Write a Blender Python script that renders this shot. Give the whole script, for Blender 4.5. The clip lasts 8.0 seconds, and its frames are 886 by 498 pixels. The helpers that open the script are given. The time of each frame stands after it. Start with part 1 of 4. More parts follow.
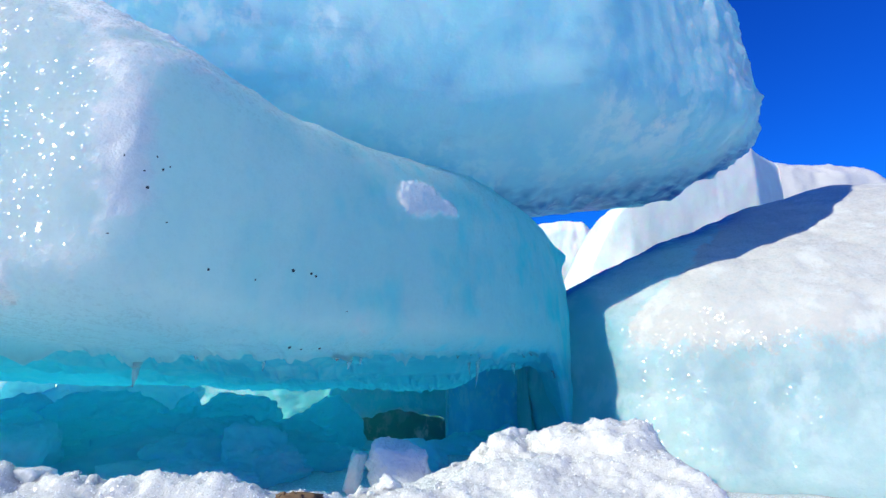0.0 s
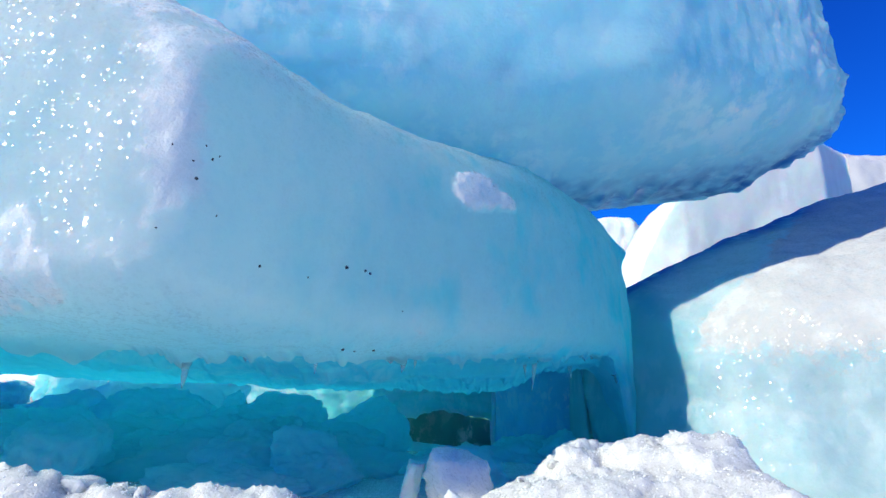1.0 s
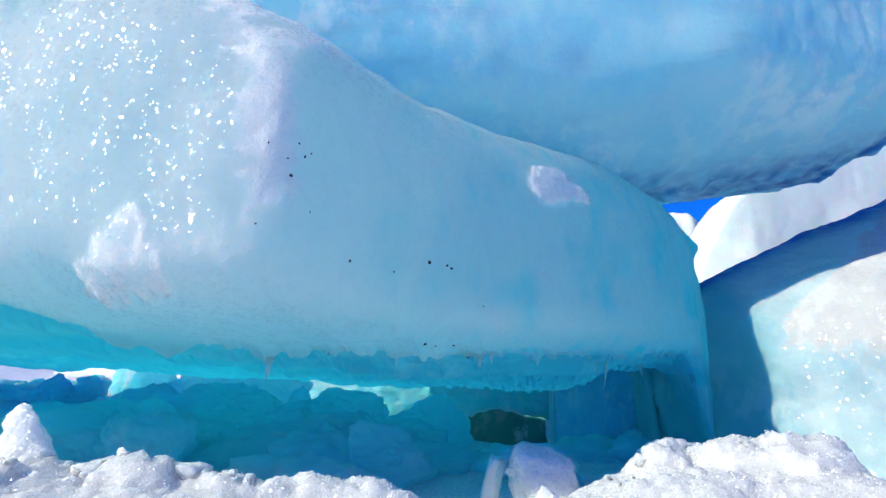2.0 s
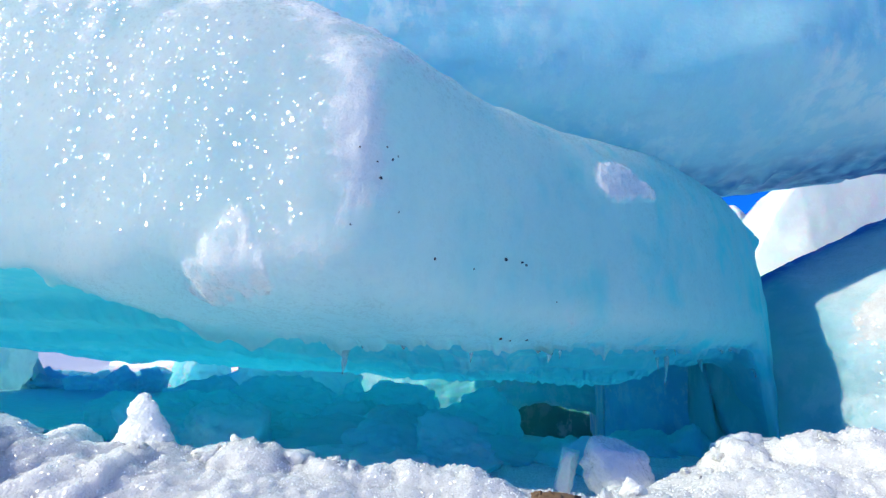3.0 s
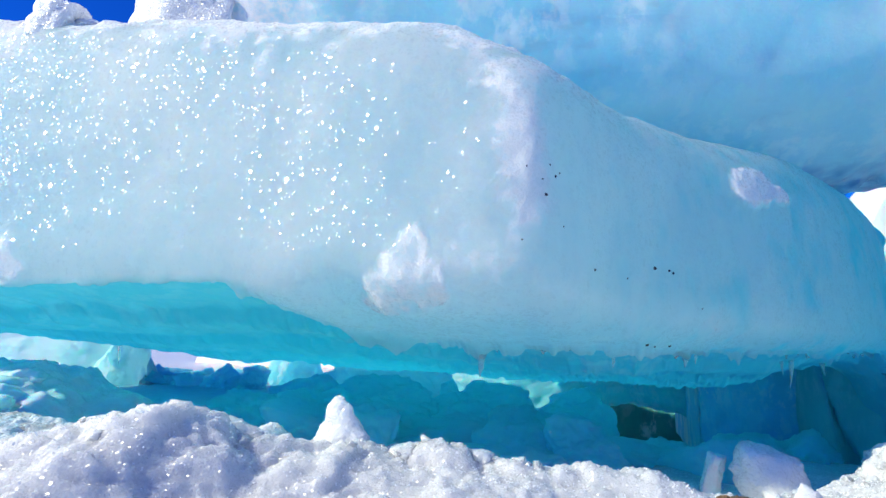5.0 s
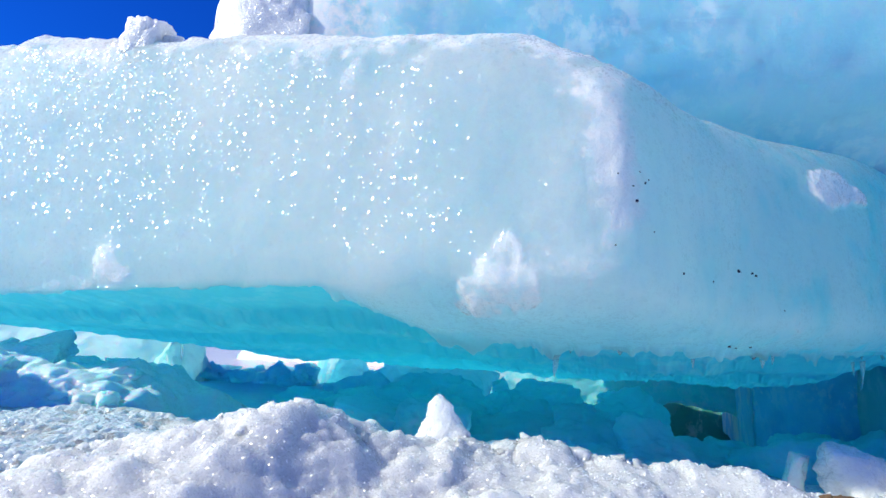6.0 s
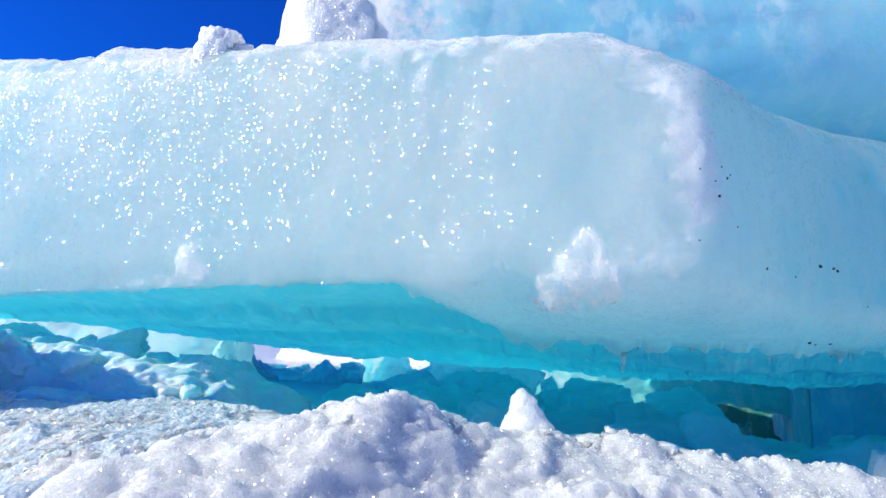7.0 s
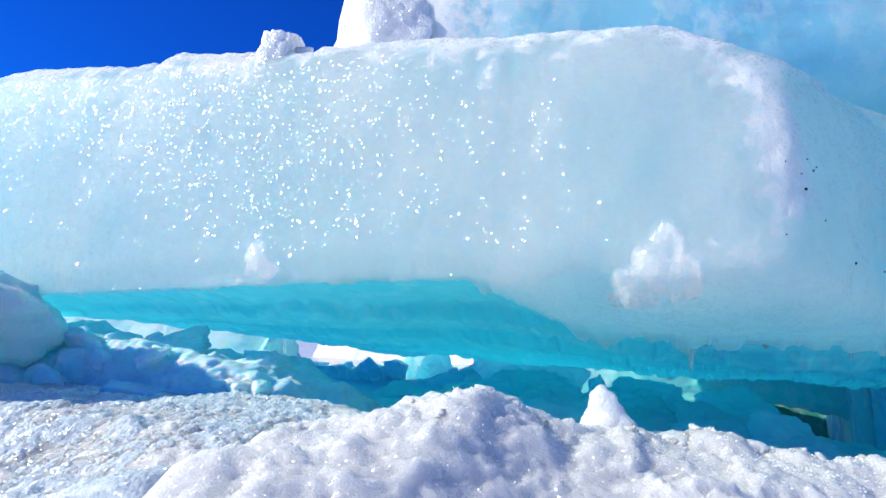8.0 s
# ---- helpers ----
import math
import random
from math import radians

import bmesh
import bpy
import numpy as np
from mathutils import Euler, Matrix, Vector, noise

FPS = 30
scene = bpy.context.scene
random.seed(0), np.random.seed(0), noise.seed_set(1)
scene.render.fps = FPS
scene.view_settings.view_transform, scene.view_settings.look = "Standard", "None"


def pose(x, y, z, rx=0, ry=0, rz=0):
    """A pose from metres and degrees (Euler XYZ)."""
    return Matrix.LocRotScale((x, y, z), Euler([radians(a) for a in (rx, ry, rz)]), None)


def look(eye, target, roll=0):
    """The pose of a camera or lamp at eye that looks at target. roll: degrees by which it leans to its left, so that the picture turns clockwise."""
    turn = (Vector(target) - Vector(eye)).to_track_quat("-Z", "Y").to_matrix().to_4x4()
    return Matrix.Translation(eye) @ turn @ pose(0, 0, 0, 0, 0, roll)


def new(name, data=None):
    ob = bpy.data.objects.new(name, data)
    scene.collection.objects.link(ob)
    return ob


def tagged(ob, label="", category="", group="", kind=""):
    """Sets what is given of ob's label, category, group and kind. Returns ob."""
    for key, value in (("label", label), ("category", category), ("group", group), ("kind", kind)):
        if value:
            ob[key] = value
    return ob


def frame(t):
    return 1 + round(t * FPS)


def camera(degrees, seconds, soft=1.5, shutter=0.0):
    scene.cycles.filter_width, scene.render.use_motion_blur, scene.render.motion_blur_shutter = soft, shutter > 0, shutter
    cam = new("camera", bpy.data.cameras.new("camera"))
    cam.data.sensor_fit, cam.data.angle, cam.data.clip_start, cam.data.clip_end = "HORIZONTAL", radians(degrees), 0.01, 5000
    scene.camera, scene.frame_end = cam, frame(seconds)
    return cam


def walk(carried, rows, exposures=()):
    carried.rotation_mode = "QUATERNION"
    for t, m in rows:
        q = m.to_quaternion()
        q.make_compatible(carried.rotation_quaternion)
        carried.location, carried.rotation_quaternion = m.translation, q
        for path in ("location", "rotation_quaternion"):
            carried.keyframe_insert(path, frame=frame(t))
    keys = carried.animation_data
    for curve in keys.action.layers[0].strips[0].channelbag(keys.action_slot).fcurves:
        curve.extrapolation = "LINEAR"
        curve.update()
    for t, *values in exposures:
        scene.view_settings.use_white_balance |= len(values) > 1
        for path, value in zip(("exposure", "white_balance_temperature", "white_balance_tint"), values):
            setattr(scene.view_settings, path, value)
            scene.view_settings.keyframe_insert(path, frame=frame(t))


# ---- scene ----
cam = camera(80.5, 8.0)
METRES, EYE, TILT, LEAN, TURN = 1.0, 0.40, 11.0, 0.0, 0.0
ROWS = [
    (0.0, 0.0, 0.0, 0.0, -0.0, 0.0, 0.0),
    (0.5, -0.0249, 0.0596, -0.001, 1.76, -0.07, 0.11),
    (1.0, -0.0636, 0.101, -0.007, 3.96, -0.2, 0.2),
    (1.5, -0.1091, 0.1062, -0.0205, 6.41, -0.06, 0.48),
    (3.0, -0.257, 0.0404, -0.0085, 11.8, -0.76, 1.25),
    (3.5, -0.3144, 0.0125, 0.0051, 13.11, -1.01, 1.41),
    (4.0, -0.3676, -0.0085, 0.0101, 14.55, -1.06, 1.72),
    (4.5, -0.4152, -0.0402, 0.0196, 15.95, -0.9, 2.0),
    (6.0, -0.6049, -0.1778, 0.0595, 19.91, -1.09, 2.63),
    (6.5, -0.6547, -0.2191, 0.0665, 21.45, -1.05, 2.87),
    (7.0, -0.7104, -0.2477, 0.0562, 22.83, -0.8, 3.07),
    (7.5, -0.7675, -0.2716, 0.0462, 24.16, -0.54, 3.25),
    (8.0, -0.8113, -0.3023, 0.057, 25.74, -0.72, 3.5),
]
walk(cam, [(t, pose(0, 0, EYE, TILT, LEAN, TURN) @ pose(METRES * x, METRES * y, METRES * z, 90 + pitch, roll, yaw)) for t, x, y, z, yaw, pitch, roll in ROWS], [(0.0, 1.30, 7500, -4.0), (8.0, 1.30, 7500, -4.0)])

# ---- light ----
SUN = Vector((-0.70, -0.475, 0.53)).normalized()
world = bpy.data.worlds.new("sky")
scene.world = world
world.use_nodes = True
wt = world.node_tree
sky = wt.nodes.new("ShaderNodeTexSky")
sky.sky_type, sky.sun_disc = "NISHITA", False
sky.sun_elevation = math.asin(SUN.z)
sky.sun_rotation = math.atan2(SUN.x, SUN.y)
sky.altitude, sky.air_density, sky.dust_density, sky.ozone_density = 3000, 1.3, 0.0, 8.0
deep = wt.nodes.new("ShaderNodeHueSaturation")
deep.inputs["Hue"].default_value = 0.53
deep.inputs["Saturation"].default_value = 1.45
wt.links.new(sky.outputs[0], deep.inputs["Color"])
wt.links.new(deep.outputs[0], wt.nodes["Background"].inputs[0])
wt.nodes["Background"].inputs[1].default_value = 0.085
lamp = bpy.data.lights.new("sun", "SUN")
lamp.energy, lamp.angle, lamp.color = 2.3, radians(0.53), (1.0, 0.95, 0.90)
sun = new("sun", lamp)
sun.matrix_world = look(SUN * 30, (0, 0, 0))


# ---- materials ----
class Nodes:
    """A small wrapper to write node trees in short lines."""

    def __init__(self, name):
        self.mat = bpy.data.materials.new(name)
        self.mat.use_nodes = True
        self.t = self.mat.node_tree
        self.bsdf = self.t.nodes["Principled BSDF"]

    def add(self, kind, ins=(), **sets):
        n = self.t.nodes.new("ShaderNode" + kind)
        for k, v in sets.items():
            setattr(n, k, v)
        for k, v in dict(ins).items():
            self.put(n.inputs[k], v)
        return n

    def put(self, socket, v):
        if isinstance(v, bpy.types.NodeSocket):
            self.t.links.new(v, socket)
        else:
            socket.default_value = v

    def place(self, scale=(1, 1, 1)):
        tc = self.add("TexCoord")
        return self.add("Mapping", {"Vector": tc.outputs["Object"], "Scale": scale}).outputs[0]

    def noise(self, vec, scale, detail=4, rough=0.55):
        return self.add("TexNoise", {"Vector": vec, "Scale": scale, "Detail": detail, "Roughness": rough}).outputs[0]

    def math(self, op, a, b=0.0, clamp=False):
        return self.add("Math", {0: a, 1: b}, operation=op, use_clamp=clamp).outputs[0]

    def step(self, v, lo, hi):
        return self.add("MapRange", {0: v, 1: lo, 2: hi}, interpolation_type="SMOOTHSTEP").outputs[0]

    def mix(self, f, a, b):
        n = self.add("Mix", {0: f}, data_type="RGBA")
        self.put(n.inputs[6], a if isinstance(a, bpy.types.NodeSocket) else (*a, 1))
        self.put(n.inputs[7], b if isinstance(b, bpy.types.NodeSocket) else (*b, 1))
        return n.outputs[2]

    def bump(self, height, dist, strength=1.0, normal=None):
        ins = {"Height": height, "Distance": dist, "Strength": strength}
        if normal is not None:
            ins["Normal"] = normal
        return self.add("Bump", ins).outputs[0]

    def set(self, **kw):
        for k, v in kw.items():
            self.put(self.bsdf.inputs[k.replace("_", " ")], (*v, 1) if isinstance(v, tuple) and len(v) == 3 and "olor" in k else v)


def ice_material(name, clear, milky, frost=(0.92, 0.895, 0.875), sss=0.06, drops=1.0, masked=False, rough=0.58, radius=(0.18, 0.75, 1.0), clearness=0.5, through_tint=(0.24, 0.97, 0.99), smudge=0.0, varied=False, clear_dark=(0.22, 0.66, 0.78), layered=False, deep_tint=(0.14, 0.92, 0.95), veiled=0.62):
    """Lake ice: milky and clear zones, frost where masked, a wet skin of frozen drops that glint."""
    m = Nodes(name)
    p = m.place()
    cloud = m.step(m.noise(p, 2.6, 5), 0.38, 0.62)
    fine = m.noise(p, 38, 4)
    streak = m.noise(m.place((9, 9, 1.3)), 5, 3)
    col = m.mix(cloud, clear, milky)
    col = m.mix(m.math("MULTIPLY", m.step(streak, 0.45, 0.75), 0.35), col, milky)
    if masked:
        milk = m.add("Attribute", attribute_name="milk").outputs["Fac"]
        col = m.mix(milk, col, (0.91, 0.92, 0.91))
        # navy share: clear rims, stains, wet streaks, and painted shade under the great block
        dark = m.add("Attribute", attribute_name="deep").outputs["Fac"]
        fr = m.add("Attribute", attribute_name="frost").outputs["Fac"]
        grain = m.noise(p, 24, 7, 0.72)
        gate = m.math("MULTIPLY", fr, 4.0, True)
        fr = m.step(m.math("ADD", fr, m.math("MULTIPLY", m.math("MULTIPLY", m.math("SUBTRACT", grain, 0.5), 2.4), gate)), 0.15, 1.0)
    else:
        fr = m.math("MULTIPLY", m.step(m.noise(p, 7, 6, 0.65), 0.58, 0.75), 0.5)
    if varied:
        tone = m.add("ObjectInfo").outputs["Random"]
        col = m.mix(m.math("MULTIPLY", tone, 0.4), col, clear_dark)
    col = m.mix(fr, col, frost)
    col = m.mix(m.math("MULTIPLY", m.step(fine, 0.40, 0.75), 0.18), col, milky)
    mottle = m.step(m.noise(m.place((1, 1, 0.7)), 10, 6, 0.66), 0.47, 0.60)
    haze = m.step(m.noise(p, 1.7, 3), 0.42, 0.62)
    veil = m.math("MULTIPLY", mottle, m.math("ADD", m.math("MULTIPLY", haze, 0.75), 0.25))
    col = m.mix(m.math("MULTIPLY", veil, veiled), col, (0.84, 0.92, 0.94))
    lines = m.step(m.noise(m.place((1.3, 9, 9)), 4.5, 5, 0.6), 0.48, 0.68)
    lines = m.math("MULTIPLY", lines, m.math("SUBTRACT", 0.45, m.math("MULTIPLY", milk, 0.45)) if masked else 0.4)
    col = m.mix(m.math("MULTIPLY", lines, 0.65 if layered else 0.0), col, (0.08, 0.48, 0.74))
    if masked:
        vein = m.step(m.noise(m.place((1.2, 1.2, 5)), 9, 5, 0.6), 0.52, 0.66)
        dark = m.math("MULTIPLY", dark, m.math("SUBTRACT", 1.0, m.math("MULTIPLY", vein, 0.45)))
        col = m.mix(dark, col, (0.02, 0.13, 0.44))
    if smudge:
        mark = m.step(m.noise(m.place((1, 1, 2.6)), 3.1, 6, 0.6), 0.60, 0.74)
        col = m.mix(m.math("MULTIPLY", mark, smudge), col, (0.28, 0.46, 0.60))
    # frozen drops: little flat facets, each tilted its own way, thick in some zones and thin in others
    wob = m.add("VectorMath", {0: m.add("TexNoise", {"Vector": p, "Scale": 160.0, "Detail": 2}).outputs["Color"], 1: (0.007, 0.007, 0.007)}, operation="MULTIPLY").outputs[0]
    cell = m.add("TexVoronoi", {"Vector": m.add("VectorMath", {0: p, 1: wob}, operation="ADD").outputs[0], "Scale": 118.0, "Randomness": 1.0}, feature="F1")
    height = m.add("SeparateXYZ", {0: p}).outputs[2]
    zone = m.math("ADD", m.noise(m.place((1, 1, 0.22)), 24, 4, 0.65), m.math("MULTIPLY", m.noise(p, 2.6, 3), 0.5))
    thick = m.math("ADD", m.math("ADD", m.math("MULTIPLY", m.step(zone, 0.66, 0.80), 0.95), m.math("ADD", 0.03, m.math("MULTIPLY", m.step(height, 0.8, 1.4), 0.46))), m.math("MULTIPLY", fr, 0.6), True)
    if masked:
        thick = m.math("MULTIPLY", thick, m.step(m.add("Attribute", attribute_name="milk").outputs["Fac"], 0.05, 0.4))
    small = m.add("TexVoronoi", {"Vector": m.add("VectorMath", {0: p, 1: wob}, operation="ADD").outputs[0], "Scale": 230.0, "Randomness": 1.0}, feature="F1")

    def drops_of(v, share, least, most):
        parts = m.add("SeparateColor", {0: v.outputs["Color"]})
        size = m.math("ADD", least, m.math("MULTIPLY", m.math("POWER", parts.outputs[1], 2.0), most))
        return m.math("MULTIPLY", m.math("LESS_THAN", parts.outputs[0], share), m.math("LESS_THAN", v.outputs["Distance"], size))

    large_on, small_on = drops_of(cell, m.math("MULTIPLY", thick, 0.8), 0.22, 0.6), drops_of(small, thick, 0.25, 0.45)
    some = m.math("MAXIMUM", large_on, small_on)
    facet = m.mix(large_on, small.outputs["Color"], cell.outputs["Color"])
    tilt = m.add("VectorMath", {0: m.add("VectorMath", {0: facet, 1: (0.5, 0.5, 0.5)}, operation="SUBTRACT").outputs[0], 1: (0.54, 0.54, 0.54)}, operation="MULTIPLY").outputs[0]
    n = m.bump(m.noise(p, 12, 4), 0.006, 0.35)
    n = m.bump(m.noise(p, 75, 4, 0.6), 0.0025, 0.6, n)
    crumb = m.add("TexVoronoi", {"Vector": p, "Scale": 200.0}, feature="F1").outputs["Distance"]
    n = m.bump(m.math("MULTIPLY", m.math("SUBTRACT", 1.0, crumb), fr), 0.002, 0.35, n)
    n2 = m.add("VectorMath", {0: m.add("VectorMath", {0: m.add("NewGeometry").outputs["Normal"], 1: tilt}, operation="ADD").outputs[0]}, operation="NORMALIZE").outputs[0]
    m.set(Base_Color=col, Subsurface_Weight=m.math("SUBTRACT", 1.0, m.math("MULTIPLY", m.math("MAXIMUM", fr, veil), 0.55)), Subsurface_Radius=m.mix(fr, m.mix(milk, radius, (0.7, 0.85, 1.0)) if masked else radius, (0.2, 0.2, 0.2)), Subsurface_Scale=sss,
          Roughness=m.math("ADD", rough, m.math("MULTIPLY", fr, 0.3)), IOR=1.31, Normal=n,
          Coat_Weight=m.math("MULTIPLY", some, drops), Coat_Roughness=0.20, Coat_IOR=1.6, Coat_Normal=n2)
    tint = m.mix(milk, deep_tint, through_tint) if masked else through_tint
    glow = m.add("BsdfTranslucent", {"Color": m.mix(m.math("MULTIPLY", fr, 0.5), tint, (0.9, 0.95, 1.0)), "Normal": n}).outputs[0]
    share = m.math("MULTIPLY", m.math("SUBTRACT", 1.0, m.math("MULTIPLY", fr, 0.6)), clearness)
    if masked:
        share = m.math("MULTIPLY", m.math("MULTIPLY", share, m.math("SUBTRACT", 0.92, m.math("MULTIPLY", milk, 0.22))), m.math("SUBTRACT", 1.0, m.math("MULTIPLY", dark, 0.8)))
    both = m.add("MixShader", {0: share, 1: m.bsdf.outputs[0], 2: glow}).outputs[0]
    m.t.links.new(both, m.t.nodes["Material Output"].inputs[0])
    return m.mat


def snow_material(name, base=(0.66, 0.665, 0.665), sss=0.10, grain=230.0, deep=0.0022, weight=1.0):
    """Old crusted snow: coarse crystals, each with a flat face that may glint."""
    m = Nodes(name)
    p = m.place()
    soft = m.noise(p, 7, 6, 0.6)
    col = m.mix(m.step(soft, 0.35, 0.7), base, tuple(c * f for c, f in zip(base, (0.96, 0.97, 0.99))))
    col = m.mix(m.math("MULTIPLY", m.step(m.noise(p, 2.3, 4), 0.58, 0.75), 0.35), col, (0.66, 0.71, 0.74))
    n = m.bump(m.noise(p, 55, 4, 0.6), 0.003, 0.5)
    lump = m.add("TexVoronoi", {"Vector": p, "Scale": grain}, feature="F1").outputs["Distance"]
    n = m.bump(m.math("SUBTRACT", 1.0, lump), deep, 0.75, n)
    cell = m.add("TexVoronoi", {"Vector": p, "Scale": 300.0}, feature="F1")
    tilt = m.add("VectorMath", {0: m.add("VectorMath", {0: cell.outputs["Color"], 1: (0.5, 0.5, 0.5)}, operation="SUBTRACT").outputs[0], 1: (1.3, 1.3, 1.3)}, operation="MULTIPLY").outputs[0]
    glint = m.add("VectorMath", {0: m.add("VectorMath", {0: m.add("NewGeometry").outputs["Normal"], 1: tilt}, operation="ADD").outputs[0]}, operation="NORMALIZE").outputs[0]
    m.set(Base_Color=col, Subsurface_Weight=weight, Subsurface_Radius=(1.0, 1.0, 1.0), Subsurface_Scale=sss,
          Roughness=0.6, IOR=1.31, Normal=n, Coat_Weight=1.0, Coat_Roughness=0.27, Coat_IOR=1.5, Coat_Normal=glint)
    return m.mat


ICE = ice_material("frosted_lake_ice", (0.10, 0.55, 0.76), (0.18, 0.63, 0.82), sss=0.25, masked=True, layered=True, clearness=0.88, through_tint=(0.86, 0.95, 0.95))
ICE_SNOWY = ice_material("snow_covered_ice", (0.14, 0.42, 0.54), (0.21, 0.47, 0.57), frost=(0.55, 0.545, 0.545), sss=0.12, masked=True, clearness=0.40, through_tint=(0.60, 0.90, 0.93), drops=0.6, veiled=0.25)
ICE_SLAB = ice_material("blue_slab_ice", (0.29, 0.65, 0.83), (0.42, 0.72, 0.84), drops=0.35, sss=0.25, masked=True, clearness=0.42, deep_tint=(0.42, 0.91, 0.98), smudge=0.6, through_tint=(0.30, 0.95, 0.99))
ICE_CAVE = ice_material("teal_clear_ice", (0.42, 0.90, 0.95), (0.58, 0.94, 0.97), drops=0.5, sss=0.08, layered=True, frost=(0.6, 0.90, 0.96), varied=True, clear_dark=(0.30, 0.80, 0.98), through_tint=(0.36, 0.95, 1.0), clearness=0.65)
ICE_PROP = ice_material("dark_blue_ice", (0.14, 0.52, 0.84), (0.22, 0.62, 0.88), drops=0.1, clearness=0.2)
ICE_HEAP = ice_material("pale_blue_rubble_ice", (0.52, 0.76, 0.94), (0.66, 0.84, 0.95), drops=0.6, clearness=0.2, sss=0.02)
ICE_THIN = ice_material("thin_pale_ice", (0.62, 0.94, 0.95), (0.76, 0.96, 0.96), drops=0.2, clearness=0.6, through_tint=(0.72, 0.98, 0.98))
ICE_DEEP = ice_material("green_deep_ice", (0.18, 0.70, 0.76), (0.30, 0.80, 0.84), drops=0.1, frost=(0.4, 0.8, 0.82), clearness=0.45, through_tint=(0.20, 0.80, 0.88))
# near-black olive: the darkness of the deep hollow, put into the base colour
SHADE_OLIVE = ice_material("olive_hollow_shade", (0.03, 0.22, 0.21), (0.06, 0.32, 0.28), drops=0.0, frost=(0.2, 0.34, 0.3), clearness=0.1)
ICE_WHITE = ice_material("white_ice", (0.70, 0.79, 0.80), (0.78, 0.82, 0.83), drops=0.0, rough=0.5, clearness=0.1)
ICE_CLEAR = ice_material("glassy_chunk_ice", (0.74, 0.89, 0.94), (0.86, 0.92, 0.95), drops=0.8, rough=0.3, clearness=0.25)
SNOW = snow_material("crusted_snow")
FROST = snow_material("granular_frost", (0.84, 0.825, 0.82), 0.05, 260.0, 0.003, 0.9)
ICE_CRUST = snow_material("refrozen_crust_ice", (0.50, 0.58, 0.64), 0.04, 120.0, 0.006, 1.0)
GRANULAR = snow_material("granular_ice", (0.70, 0.73, 0.75), 0.08, 150.0, 0.003, 1.0)
ICICLE = Nodes("clear_icicle_ice")
ICICLE.set(Base_Color=ICICLE.mix(ICICLE.noise(ICICLE.place(), 30), (0.70, 0.92, 0.97), (0.85, 0.96, 0.98)), Roughness=0.12, IOR=1.31, Transmission_Weight=0.75)
ICICLE = ICICLE.mat
DIRT = Nodes("brown_dirt")
DIRT.set(Base_Color=DIRT.mix(DIRT.noise(DIRT.place(), 60), (0.05, 0.03, 0.02), (0.22, 0.14, 0.08)), Roughness=0.9)
DIRT = DIRT.mat
GRAIN = Nodes("ice_crystals")
GRAIN.set(Base_Color=GRAIN.mix(GRAIN.noise(GRAIN.place(), 40), (0.86, 0.90, 0.93), (0.93, 0.94, 0.95)), Roughness=0.22, IOR=1.5)
GRAIN = GRAIN.mat
GRIT = Nodes("dark_grit")
GRIT.set(Base_Color=GRIT.mix(GRIT.noise(GRIT.place(), 90), (0.015, 0.018, 0.03), (0.07, 0.07, 0.09)), Roughness=0.8)
GRIT = GRIT.mat


# ---- geometry helpers ----
def hash3(i, j, k, seed):
    h = (i * 374761393 + j * 668265263 + k * 2147483647 + seed * 974634777) & 0xFFFFFFFF
    h = ((h ^ (h >> 13)) * 1274126177) & 0xFFFFFFFF
    return ((h ^ (h >> 16)) & 0xFFFF) / 65535.0


def vnoise(p, scale, octaves=4, seed=0, gain=0.5):
    """Smooth value noise, about -1 to 1, for an array of points."""
    out, amp, tot = np.zeros(p.shape[:-1]), 1.0, 0.0
    for o in range(octaves):
        q = p * scale * 2.03 ** o + 17.3 * o
        i = np.floor(q).astype(np.int64)
        f = q - i
        f = f * f * (3 - 2 * f)
        v = 0
        for dx in (0, 1):
            for dy in (0, 1):
                for dz in (0, 1):
                    w = (f[..., 0] if dx else 1 - f[..., 0]) * (f[..., 1] if dy else 1 - f[..., 1]) * (f[..., 2] if dz else 1 - f[..., 2])
                    v = v + w * hash3(i[..., 0] + dx, i[..., 1] + dy, i[..., 2] + dz, seed + o)
        out += amp * (2 * v - 1)
        tot += amp
        amp *= gain
    return out / tot * 1.6


def smooth_curve(xs, ys, x, width):
    """Straight runs between knots, rounded over the width."""
    offs = np.linspace(-1, 1, 9)
    w = 1 - np.abs(offs) * 0.8
    return sum(wi * np.interp(x + o * width, xs, ys) for wi, o in zip(w, offs)) / w.sum()


def make_mesh(name, verts, faces, mat, parent=None, frost=None, milk=None, deep=None):
    me = bpy.data.meshes.new(name)
    me.from_pydata(verts, [], faces)
    me.update()
    me.materials.append(mat)
    me.shade_smooth()
    if frost is not None:
        me.attributes.new("frost", "FLOAT", "POINT").data.foreach_set("value", np.ascontiguousarray(frost, dtype=np.float32).ravel())
    if deep is not None:
        me.attributes.new("deep", "FLOAT", "POINT").data.foreach_set("value", np.ascontiguousarray(deep, dtype=np.float32).ravel())
    if milk is not None:
        me.attributes.new("milk", "FLOAT", "POINT").data.foreach_set("value", np.ascontiguousarray(milk, dtype=np.float32).ravel())
    ob = new(name, me)
    ob.parent = parent
    return ob


def grid_faces(nu, nv, wrap=False):
    i, j = np.meshgrid(np.arange(nu - 1), np.arange(nv if wrap else nv - 1), indexing="ij")
    k = (j + 1) % nv
    return np.stack([i * nv + j, (i + 1) * nv + j, (i + 1) * nv + k, i * nv + k], -1).reshape(-1, 4)


